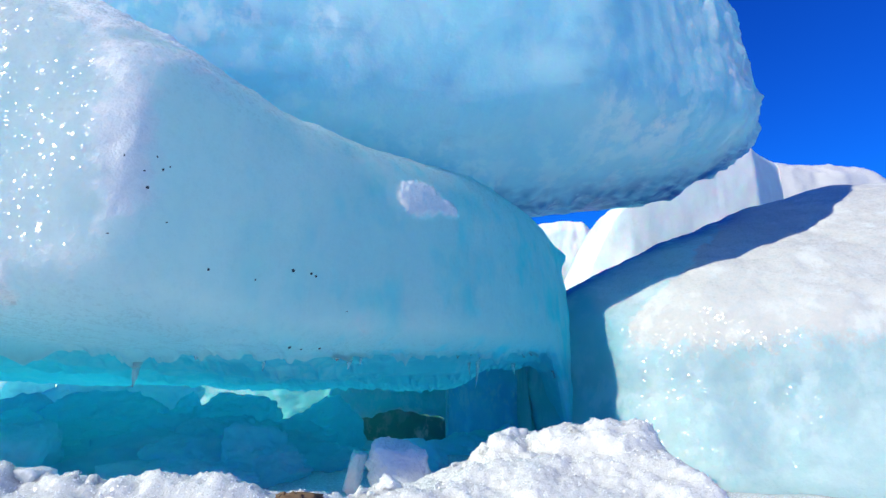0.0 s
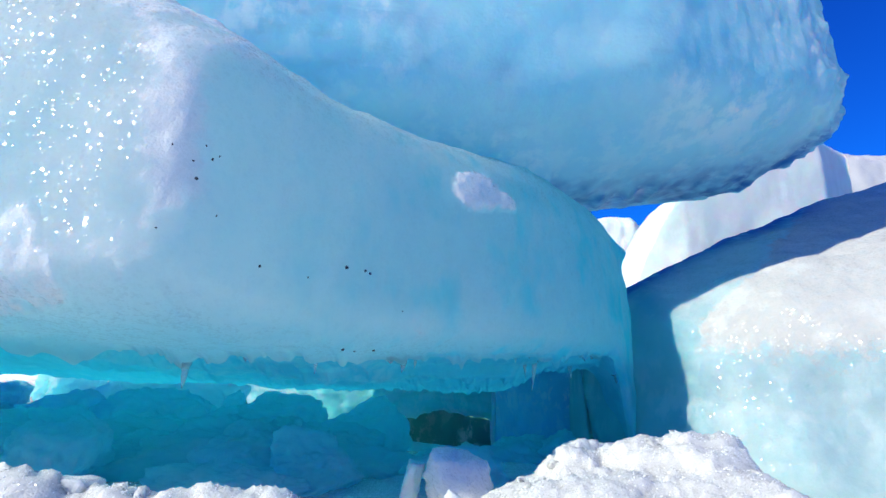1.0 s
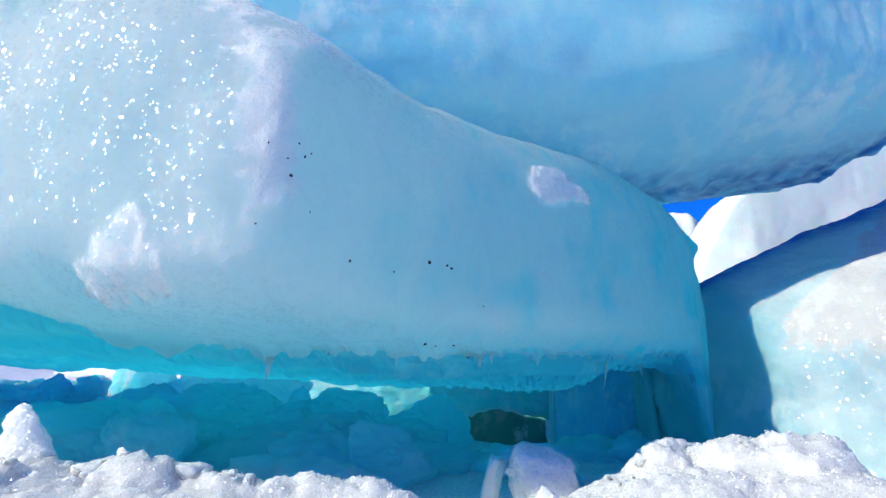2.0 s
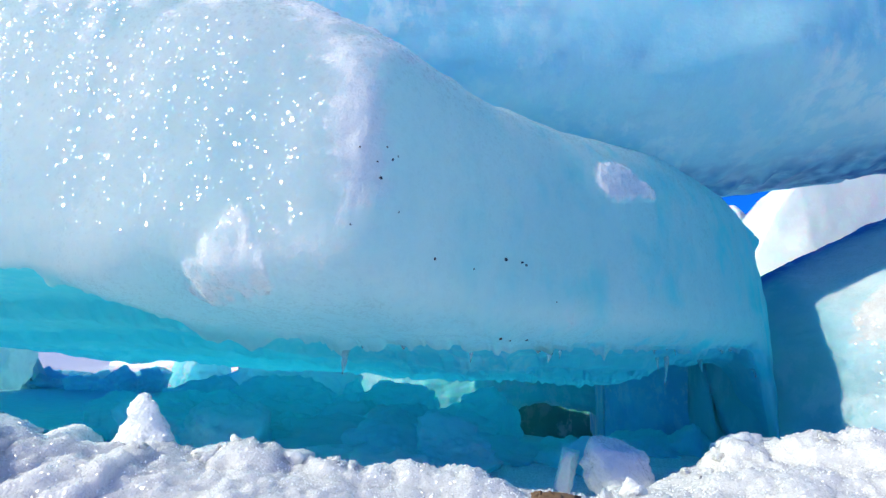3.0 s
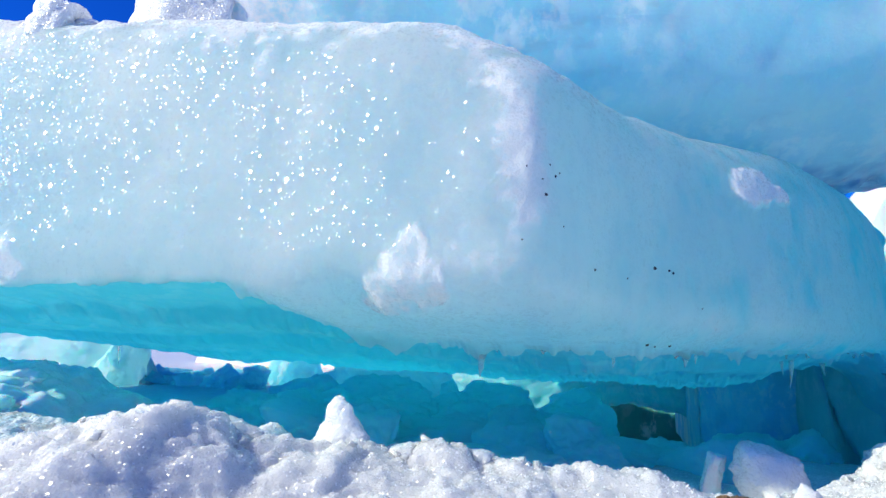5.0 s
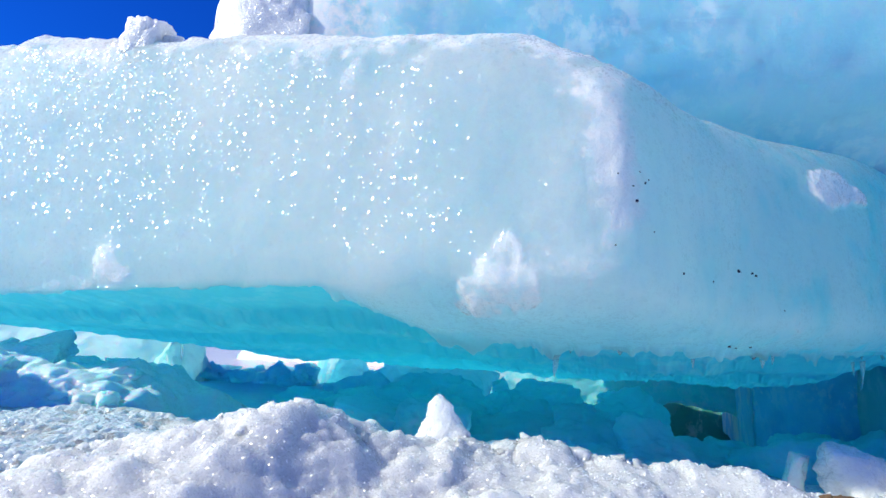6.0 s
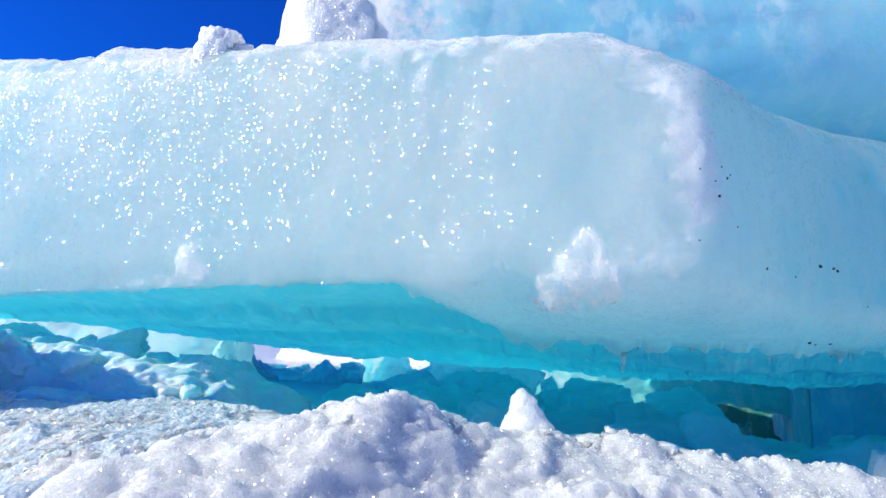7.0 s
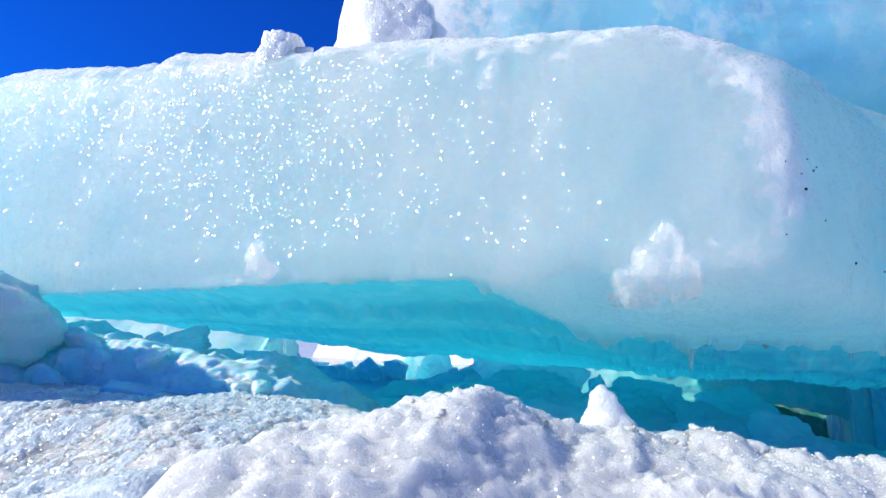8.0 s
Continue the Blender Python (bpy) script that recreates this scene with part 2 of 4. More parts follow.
def grid_normals(P, wrap):
    du = np.gradient(P, axis=0)
    dv = (np.roll(P, -1, 1) - np.roll(P, 1, 1)) if wrap else np.gradient(P, axis=1)
    n = np.cross(du, dv)
    return n / (np.linalg.norm(n, axis=-1, keepdims=True) + 1e-12)


def loft(name, P, mat, frost=None, parent=None, milk=None, deep=None):
    """A closed body from rings P[u, v], with both ends capped."""
    nu, nv = P.shape[:2]
    faces = grid_faces(nu, nv, True).tolist()
    faces += [list(range(nv))[::-1], [(nu - 1) * nv + j for j in range(nv)]]
    return make_mesh(name, P.reshape(-1, 3).tolist(), faces, mat, parent, frost, milk, deep)


def resample(d, z, n, weights):
    """Points along a profile, closer together where the weight is high."""
    seg = np.hypot(np.diff(d), np.diff(z)) * np.asarray(weights)
    s = np.concatenate([[0], np.cumsum(seg)])
    t = np.linspace(0, s[-1], n)
    return t, s


def chunk_mesh(name, size, mat, seed, planes=11, detail=5, rough=0.05, sharp=9.0, parent=None, boxy=False):
    """A broken lump: a ball cut by random planes, softened and crumbled."""
    rng = np.random.default_rng(seed)
    bm = bmesh.new()
    bmesh.ops.create_icosphere(bm, subdivisions=detail, radius=1)
    d = np.array([v.co[:] for v in bm.verts])
    nrm = rng.normal(size=(planes, 3))
    if boxy:
        nrm[:6] = np.vstack([np.eye(3), -np.eye(3)]) * 3 + nrm[:6] * 0.55
    nrm /= np.linalg.norm(nrm, axis=1, keepdims=True)
    dist = rng.uniform(0.62, 1.0, planes)
    if boxy:
        dist[6:] += 0.25
    c = np.maximum(d @ nrm.T / dist, 0.05)
    r = 1 / (np.sum(c ** sharp, 1) ** (1 / sharp))
    r = np.clip(r, 0.3, 1.35)
    p = d * r[:, None]
    s = np.array(size)
    off = vnoise(p * s, 2.2 / min(s), 5, seed) * rough * 1.4 + vnoise(p * s, 9 / min(s), 3, seed + 5) * rough * 0.5
    p = (p + d * off[:, None]) * s
    p += d * (0.0035 * vnoise(p, 45, 3, seed + 9) * min(1.0, min(s) / 0.06))[:, None]
    for v, q in zip(bm.verts, p):
        v.co = q
    me = bpy.data.meshes.new(name)
    bm.to_mesh(me)
    bm.free()
    me.materials.append(mat)
    me.shade_smooth()
    ob = new(name, me)
    ob.parent = parent
    return ob


# ---- ground: the snowed lake ice, one sheet to the horizon ----
def ground_height(x, y):
    inside = np.exp(-((x + 1.2) / 2.6) ** 4) * smooth_curve([1.2, 1.8, 4.6, 6.0], [0, 1, 1, 0], y, 0.3)
    floor = np.interp(y, [1.5, 2.4, 3.4, 4.6], [0.03, -0.04, -0.20, -0.45])
    p = np.stack([x, y, 0 * x], -1)
    far = -0.03 + 0.05 * vnoise(p, 0.5, 4, 3) + 0.012 * vnoise(p, 4, 3, 8)
    near = floor + 0.018 * vnoise(p * np.array([0.5, 2.0, 1]), 2.5, 4, 11)
    return far * (1 - inside) + near * inside


def axis(lo, hi, step, reach):
    mid = np.arange(lo, hi, step)
    grow = np.geomspace(step * 2, reach, 60)
    return np.concatenate([(lo - grow)[::-1], mid, hi + grow])


gx, gy = axis(-5.0, 3.0, 0.035, 2500), axis(-2.0, 6.5, 0.035, 2500)
GX, GY = np.meshgrid(gx, gy, indexing="ij")
GP = np.stack([GX, GY, ground_height(GX, GY)], -1)
ground = make_mesh("ground", GP.reshape(-1, 3).tolist(), grid_faces(len(gx), len(gy)).tolist(), SNOW)
tagged(ground, "frozen lake covered with wind-packed white snow", "ground", kind="structure")


# ---- the great front block ----
def gauss(X, Z, x, z, rx, rz):
    return np.exp(-(((X - x) / rx) ** 2 + ((Z - z) / rz) ** 2))


def frost_shape(P, shapes, scale, ragged, seed):
    """How far a point of the face lies inside a ragged patch of ellipses (x, z, half width, half height, turn), 0 to 1."""
    m = np.full(P.shape[:2], -9.0)
    for x, z, rx, rz, turn in shapes:
        c, s = math.cos(radians(turn)), math.sin(radians(turn))
        u, v = P[..., 0] - x, P[..., 2] - z
        m = np.maximum(m, 1 - ((u * c + v * s) / rx) ** 2 - ((v * c - u * s) / rz) ** 2)
    m = m + ragged * (0.35 * vnoise(P, scale, 4, seed) + 0.15 * vnoise(P, scale * 4, 2, seed + 3))
    m = np.clip(m * 1.3 + 0.35, 0, 1)
    return m * m * (3 - 2 * m)


def front_block():
    """Long body lying along x: an upright face that curls under to a dripping lip, then a layered hollow ceiling."""
    x = np.concatenate([np.linspace(-4.32, -3.4, 40, endpoint=False), np.linspace(-3.4, -1.4, 230, endpoint=False), np.linspace(-1.4, 0.54, 560)])
    yf = smooth_curve([-5.0, -3.2, -2.4, -1.3, -0.95, -0.75, -0.60, -0.48, -0.33, -0.06, 0.30, 0.50, 0.54],
                      [0.70, 0.84, 0.88, 0.95, 0.95, 0.958, 0.99, 1.14, 1.31, 1.54, 1.90, 2.12, 2.30], x, 0.085)
    zt = smooth_curve([-5, -3.6, -3.1, -2.76, -2.68, -2.3, -2.0, -1.7, -1.37, -0.9, -0.74, -0.64, -0.57, -0.5, -0.42, -0.28, -0.15, 0.12, 0.34, 0.45, 0.52, 0.54],
                      [1.70, 1.63, 1.56, 1.505, 1.535, 1.465, 1.41, 1.375, 1.33, 1.28, 1.205, 1.15, 1.115, 1.09, 1.07, 1.055, 1.05, 1.06, 0.99, 0.92, 0.83, 0.75], x, 0.04)
    lip = smooth_curve([-5, -3.6, -2.68, -2.1, -1.56, -1.36, -1.29, -1.2, -1.1, -1.0, -0.84, -0.7, -0.37, -0.12, 0.42, 0.46, 0.50, 0.54],
                       [0.50, 0.50, 0.518, 0.528, 0.537, 0.535, 0.51, 0.455, 0.405, 0.40, 0.39, 0.388, 0.395, 0.385, 0.39, 0.30, 0.05, -0.15], x, 0.015)
    curl = smooth_curve([-5, -1.34, -1.26, -1.17, -1.08, -0.97, -0.84, -0.7, -0.55, -0.40, -0.12, 0.3, 0.54], [0.0, 0.0, 0.06, 0.22, 0.42, 0.50, 0.52, 0.46, 0.30, 0.16, 0.17, 0.10, 0.05], x, 0.03)
    far_y = smooth_curve([-5, -3.3, -2.2, -1.5, -1.2, 0.54], [2.3, 2.40, 2.45, 2.9, 3.15, 3.15], x, 0.08)
    far_z = smooth_curve([-5, -4.2, -3.3, -2.4, -1.6, -1.3, -0.6, 0.03, 0.12, 0.2, 0.54], [0.48, 0.455, 0.372, 0.282, 0.235, 0.192, 0.182, 0.178, 0.21, 0.29, 0.31], x, 0.03)
    far_z = np.minimum(far_z, lip - 0.01)
    deep = np.maximum(smooth_curve([-5, -2.4, -1.7, -1.2, -0.7, 0.54], [1.6, 1.65, 2.0, 2.9, 3.0, 2.3], x, 0.1), far_y - yf + 0.3)
    nu, nv = len(x), 330
    P, face, turn = np.zeros((nu, nv, 3)), np.zeros((nu, nv)), np.zeros(nu)
    for i in range(nu):
        b, t, D, c = lip[i], zt[i], deep[i], curl[i]
        e, g = far_y[i] - yf[i], far_z[i]
        run, h = e - c, lip[i] - far_z[i]
        f = b + 0.02 + 0.13 * min(1.0, c / 0.4)
        H = t - f
        sunk = min(1.0, max(0.0, (-x[i] - 1.6) / 0.6))
        turn[i] = f
        soft = float(np.interp(x[i], [-1.5, -0.9, 0.3, 0.5], [0.25, 1.0, 1.0, 0.4]))
        d = np.array([D, e + 0.2, e + 0.02, e, c + 0.72 * run, c + 0.70 * run, c + 0.45 * run, c + 0.43 * run, c + 0.20 * run, c + 0.18 * run, c + 0.035, c,
                      c * 0.97 - 0.004, c * 0.58, c * 0.18, 0.0, -0.012, -0.006, 0.008, 0.025, 0.055, 0.11, 0.24, D * 0.6, D])
        z = np.array([g + 0.08, g + 0.05, g + 0.02, g, b - 0.80 * h, b - 0.68 * h, b - 0.58 * h, b - 0.42 * h, b - 0.30 * h, b - 0.10 * h, b + 0.02, b,
                      b + 0.014, b + (f - b) * 0.26, b + (f - b) * 0.66, f, f + 0.07 * H, f + 0.25 * H, t - (0.40 + 0.06 * soft) * H, t - (0.20 + 0.11 * soft) * H, t - (0.085 + 0.115 * soft) * H, t - (0.02 + 0.08 * soft) * H, t, t - 0.15 - 0.3 * sunk, t - 0.35 - 0.45 * sunk])
        w = [0.2, 0.6, 2, 1.2, 2, 1.2, 2, 1.2, 2, 1.5, 4, 4, 2, 2, 2, 2, 2, 2, 2, 2, 2, 2, 1.2, 0.25, 0.2][:len(d) - 1]
        s, knots = resample(d, z, nv, w)
        dd, zz = np.interp(s, knots, d), np.interp(s, knots, z)
        k = np.array([0.25, 0.5, 0.25])
        for _ in range(3):
            dd[1:-1] = np.convolve(dd, k, "valid")
            zz[1:-1] = np.convolve(zz, k, "valid")
        P[i, :, 0], P[i, :, 1], P[i, :, 2] = x[i], yf[i] + dd, zz
        face[i] = np.clip((s - knots[11]) / 0.03 + 0.5, 0, 1)
    N = grid_normals(P, True)
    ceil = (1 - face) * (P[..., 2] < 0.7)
    low = 0.007 * vnoise(P, 1.6, 3, 21) + 0.004 * vnoise(P, 6, 4, 22) + 0.0016 * vnoise(P, 28, 3, 23)
    dent = -0.010 * np.clip(vnoise(P * np.array([1, 1, 0.8]), 5, 3, 29) - 0.25, 0, 1)
    top = np.clip((P[..., 2] - zt[:, None] + 0.07) / 0.07, 0, 1) * (P[..., 1] < yf[:, None] + 0.6)
    rugged = np.interp(x, [-1.2, -0.7, -0.4], [1.0, 0.45, 0.2])[:, None]
    low = low + dent * face + top * rugged * (0.018 * vnoise(P, 13, 5, 24) + 0.006 * vnoise(P, 50, 2, 28))
    fringe = np.clip(vnoise(P * np.array([1, 0.12, 0]), 30, 3, 35), 0, 1)
    P[..., 2] += ceil * np.clip((P[..., 1] - (yf + curl)[:, None] - 0.03) / 0.3, 0, 1) * (0.022 * vnoise(P * np.array([1, 0.5, 1]), 2.4, 4, 33) + 0.006 * vnoise(P, 14, 3, 34) - 0.02 * fringe)
    P += N * low[..., None]
    # scallops and drips hanging along the lip
    near = np.exp(-((P[..., 2] - lip[:, None]) / 0.022) ** 2) * np.exp(-((P[..., 1] - (yf + curl)[:, None]) / 0.06) ** 2)
    line = np.stack([x, x * 0, x * 0], -1)
    drop = 0.022 * np.clip(vnoise(line, 22, 2, 31), 0, 1) + 0.014 * np.clip(vnoise(line, 60, 2, 32), 0, 1)
    drop = drop * np.interp(x, [-5, -1.5, -1.2, 0.54], [0.25, 0.3, 1, 1])
    for x0, length, wide in ((-1.073, 0.045, 0.028), (-1.13, 0.025, 0.02), (-0.843, 0.035, 0.028), (-0.117, 0.026, 0.013), (-0.14, 0.02, 0.01), (-0.37, 0.012, 0.02), (-0.62, 0.012, 0.02), (0.22, 0.02, 0.012), (0.31, 0.02, 0.01)):
        drop = drop + length * np.exp(-(np.abs(x - x0) / wide) ** 1.4)
    P[..., 2] -= near * drop[:, None]
    P[..., 0] += 0.055 * np.clip((P[..., 0] - 0.44) / 0.08, 0, 1) * np.exp(-(np.abs(P[..., 2] - 0.815) / 0.035) ** 1.5)
    X, Z = P[..., 0], P[..., 2]
    fr = 1.15 * gauss(X, Z, -0.645, 0.85, 0.05, 0.12) + 0.8 * gauss(X, Z, -0.69, 1.02, 0.09, 0.06) + 0.7 * gauss(X, Z, -0.62, 0.72, 0.05, 0.08)
    fr += 0.45 * gauss(X, Z, -0.74, 0.58, 0.10, 0.07) + 0.6 * gauss(X, Z, -2.04, 0.61, 0.05, 0.07) + 0.5 * gauss(X, Z, -2.2, 0.55, 0.16, 0.025)
    fr += 0.5 * gauss(X, Z, -0.22, 0.46, 0.03, 0.04) + 0.5 * gauss(X, Z, -1.3, 1.12, 0.05, 0.12) + 0.45 * gauss(X, Z, -2.9, 0.60, 0.16, 0.04)
    wedge = frost_shape(P, ((-0.872, 0.622, 0.040, 0.034, 40), (-0.925, 0.532, 0.095, 0.036, 14), (-0.888, 0.575, 0.068, 0.048, 38), (-0.965, 0.515, 0.055, 0.026, 14), (-0.845, 0.545, 0.055, 0.045, 0)), 36, 1.0, 81)
    lump = frost_shape(P, ((-0.065, 0.862, 0.070, 0.062, -14), (-0.005, 0.848, 0.055, 0.030, -12), (-0.09, 0.85, 0.045, 0.055, 0)), 30, 0.9, 82)
    left = frost_shape(P, ((-2.04, 0.615, 0.05, 0.06, 10), (-2.0, 0.58, 0.05, 0.03, 0)), 30, 0.9, 83)
    fr = np.maximum(fr, np.maximum(0.75 * wedge, np.maximum(1.0 * lump, 0.8 * left)))
    crest = np.clip((Z - zt[:, None] + 0.18 + 0.11 * vnoise(P, 9, 5, 36)) / 0.15, 0, 1) * np.interp(X, [-3.5, -1.0, -0.65, -0.45], [1.15, 1.15, 0.9, 0.15])
    fr = np.maximum(fr, crest) * (P[..., 1] < yf[:, None] + 1.2) * face
    bell = np.exp(-(((X + 0.88 - 0.35 * (Z - 0.57)) / 0.085) ** 2 + ((Z - 0.575) / 0.075) ** 2))
    hump = 0.005 * wedge + 0.032 * gauss(X, Z, -0.90, 0.505, 0.12, 0.042) + 0.007 * lump + 0.003 * left + 0.004 * bell + 0.008 * np.clip(1.5 * gauss(X, Z, -0.67, 0.85, 0.08, 0.15), 0, 1) + 0.012 * gauss(X, Z, -2.04, 0.61, 0.07, 0.08)
    P += N * (hump * (0.9 + 0.2 * vnoise(P, 24, 4, 26)))[..., None]
    P += N * (np.clip(fr, 0, 1) * (0.002 + 0.002 * vnoise(P, 20, 3, 25)))[..., None]
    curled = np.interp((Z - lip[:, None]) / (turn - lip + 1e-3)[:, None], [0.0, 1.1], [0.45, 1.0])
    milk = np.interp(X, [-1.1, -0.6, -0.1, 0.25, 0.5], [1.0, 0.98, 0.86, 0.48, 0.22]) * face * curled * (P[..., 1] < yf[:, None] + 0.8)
    milk = np.clip(milk * (0.96 + 0.16 * vnoise(P * np.array([1, 1, 0.6]), 4, 5, 27)), 0, 1)
    milk = np.clip(milk - np.clip((X + 0.6) / 0.4, 0, 1) * 0.45 * np.clip(vnoise(P * np.array([1, 1, 0.6]), 15, 5, 37) - 0.05, 0, 1), 0, 1)
    # navy mixed into the ceiling's colour as shade, stronger towards the right
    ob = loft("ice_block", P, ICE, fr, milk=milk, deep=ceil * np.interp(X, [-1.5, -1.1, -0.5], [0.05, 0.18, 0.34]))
    return tagged(ob, "huge pale blue ice block with frosted crest and undercut edge", "ice block")


block = front_block()


# ---- the leaning slab behind and above ----
def upper_slab():
    x = np.linspace(-2.10, 1.40, 330)
    yf = smooth_curve([-2.1, -1.95, -1.2, -0.37, 0.55, 1.0, 1.30, 1.40], [1.20, 1.08, 1.28, 1.50, 1.66, 1.86, 2.03, 2.16], x, 0.08)
    bot = smooth_curve([-2.1, 0.2, 0.44, 1.12, 1.33, 1.40], [0.98, 0.98, 1.00, 1.13, 1.25, 1.34], x, 0.03)
    rim = smooth_curve([-2.1, 0.2, 0.55, 1.0, 1.30, 1.40], [1.18, 1.20, 1.25, 1.30, 1.34, 1.42], x, 0.06)
    back = smooth_curve([-2.1, 0.2, 0.44, 1.12, 1.33, 1.40], [0.70, 0.60, 0.58, 0.55, 0.14, 0.05], x, 0.03)
    top = smooth_curve([-2.1, -1.98, -1.6, -0.6, 0.8, 1.15, 1.3, 1.4], [1.50, 1.82, 2.0, 2.25, 2.5, 2.4, 2.05, 1.55], x, 0.03)
    nv = 150
    P = np.zeros((len(x), nv, 3))
    for i in range(len(x)):
        b, r, t, k = bot[i], rim[i], top[i], back[i]
        d = np.array([k + 0.35, k, k * 0.45, 0.03, 0.0, 0.03, 0.10, 0.25, 0.75])
        z = np.array([b + 0.06, b, b + (r - b) * 0.45, r, r + 0.10, (r + t) / 2, t - 0.05, t, t - 0.2])
        s, knots = resample(d, z, nv, [1, 2, 2, 2, 2, 2, 1, 0.4])
        dd, zz = np.interp(s, knots, d), np.interp(s, knots, z)
        for _ in range(30):
            dd[4:-1] = np.convolve(dd[3:], (0.25, 0.5, 0.25), "valid")
            zz[4:-1] = np.convolve(zz[3:], (0.25, 0.5, 0.25), "valid")
        P[i, :, 0], P[i, :, 1], P[i, :, 2] = x[i], yf[i] + dd, zz
    low_edge = np.exp(-((P[..., 2] - bot[:, None]) / 0.04) ** 2)
    P[..., 2] -= low_edge * 0.03 * np.clip(vnoise(P * np.array([1, 0.3, 0]), 16, 4, 46), -0.3, 1)
    N = grid_normals(P, True)
    rough = np.clip((P[..., 0] - 0.5) / 0.5, 0, 1)
    low = 0.025 * vnoise(P, 1.8, 3, 41) + 0.006 * vnoise(P, 7, 3, 42) + rough * (0.005 * vnoise(P, 18, 5, 43) + 0.006 * vnoise(P * np.array([1, 1, 0.25]), 24, 3, 47))
    P += N * low[..., None]
    X, Z = P[..., 0], P[..., 2]
    fr = 0.24 * rough * np.clip((Z - 1.15) / 0.3, 0, 1) + np.clip((-X - 1.35) * 1.6, 0, 0.8)
    P += N * (np.clip((X - 1.15) / 0.15, 0, 1) * 0.018 * vnoise(P, 26, 4, 44))[..., None]
    fr = fr + 0.5 * np.clip((-0.95 - X) / 0.6, 0, 1)
    fr = fr + 0.35 * gauss(X, Z, 0.58, 1.28, 0.05, 0.03) + 0.35 * gauss(X, Z, 0.86, 1.26, 0.05, 0.02) + 0.6 * gauss(X, Z, 1.17, 1.52, 0.02, 0.015)
    stain = 0.30 * gauss(X, Z, -0.40, 1.40, 0.20, 0.035) + 0.25 * gauss(X, Z, -0.62, 1.42, 0.08, 0.03) + 0.25 * gauss(X, Z, 0.02, 1.27, 0.05, 0.03) + 0.2 * gauss(X, Z, 0.45, 1.45, 0.1, 0.03)
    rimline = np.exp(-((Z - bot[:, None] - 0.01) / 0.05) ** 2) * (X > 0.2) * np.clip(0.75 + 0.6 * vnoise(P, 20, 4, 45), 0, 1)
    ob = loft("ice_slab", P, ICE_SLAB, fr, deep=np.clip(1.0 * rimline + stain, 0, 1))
    return tagged(ob, "smooth sky-blue ice slab leaning over the block behind it", "ice slab")


upper_slab()


# ---- the snow-topped block beside the gap ----
def snow_block():
    u = np.linspace(0.42, 4.5, 260)
    front = smooth_curve([0.42, 0.52, 0.66, 0.9, 1.4, 2.5, 4.5], [2.72, 2.25, 2.01, 1.90, 1.72, 1.6, 1.7], u, 0.03)
    rimz = smooth_curve([0.42, 0.53, 0.66, 1.06, 1.4, 2.5, 4.5], [0.50, 0.55, 0.50, 0.58, 0.58, 0.7, 0.7], u, 0.05)
    backz = smooth_curve([0.42, 0.53, 1.03, 1.65, 2.29, 3.0, 4.5], [0.55, 0.66, 0.90, 1.17, 1.38, 1.42, 1.3], u, 0.08)
    backy = smooth_curve([0.42, 0.53, 1.03, 1.65, 2.29, 4.5], [2.75, 2.5, 2.6, 2.8, 3.0, 3.0], u, 0.08)
    nv = 140
    P = np.zeros((len(u), nv, 3))
    for i in range(len(u)):
        f, r, bz, by = front[i], rimz[i], backz[i], backy[i]
        y = np.array([by + 0.3, f - 0.50, f - 0.17, f - 0.02, f - 0.01, f + 0.06, f + (by - f) * 0.35, f + (by - f) * 0.7, by, by + 0.15, by + 0.4])
        z = np.array([-0.2, -0.10, 0.04, 0.25, r - 0.12, r, r + (bz - r) * 0.42, r + (bz - r) * 0.78, bz, bz - 0.04, 0.3])
        s, knots = resample(y, z, nv, [0.3, 1, 2, 2, 3, 2, 2, 2, 2, 0.5])
        yy, zz = np.interp(s, knots, y), np.interp(s, knots, z)
        for _ in range(10):
            yy[1:-1] = np.convolve(yy, (0.25, 0.5, 0.25), "valid")
            zz[1:-1] = np.convolve(zz, (0.25, 0.5, 0.25), "valid")
        P[i, :, 0], P[i, :, 1], P[i, :, 2] = u[i], yy, zz
    N = grid_normals(P, True)
    P += N * (0.02 * vnoise(P, 2, 3, 51) + 0.008 * vnoise(P, 9, 4, 52) + 0.003 * vnoise(P, 40, 3, 53))[..., None]
    P[..., 1] -= 0.05 * gauss(P[..., 0], P[..., 2], 0.86, 0.12, 0.10, 0.20) * (N[..., 1] < 0)
    up = np.clip(N[..., 2] * 1.1 + 0.45 + 0.18 * vnoise(P, 5, 4, 54), 0, 1)
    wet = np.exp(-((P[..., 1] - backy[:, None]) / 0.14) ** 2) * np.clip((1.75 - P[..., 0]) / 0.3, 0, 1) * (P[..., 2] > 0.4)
    # snow colour stops along the slab's cast shadow, so its shade is painted in
    shadow_line = np.clip((P[..., 0] - 0.63 - 0.85 * np.clip((P[..., 1] - front[:, None]) / (backy - front)[:, None], 0, 1.2) + 0.06 * vnoise(P, 8, 4, 55)) / 0.10, 0, 1)
    up = up * shadow_line * np.clip((P[..., 2] - 0.34 + 0.05 * vnoise(P, 6, 4, 56)) / 0.16, 0, 1)
    face = 0.08 * np.clip((P[..., 0] - 0.64) / 0.1, 0, 1)
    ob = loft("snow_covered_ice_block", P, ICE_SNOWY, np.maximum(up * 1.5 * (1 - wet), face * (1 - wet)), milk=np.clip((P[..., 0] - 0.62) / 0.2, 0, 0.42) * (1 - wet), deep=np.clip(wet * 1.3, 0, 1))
    return tagged(ob, "rounded ice block topped with bright sparkling snow beside the gap", "ice block")


snow_block()


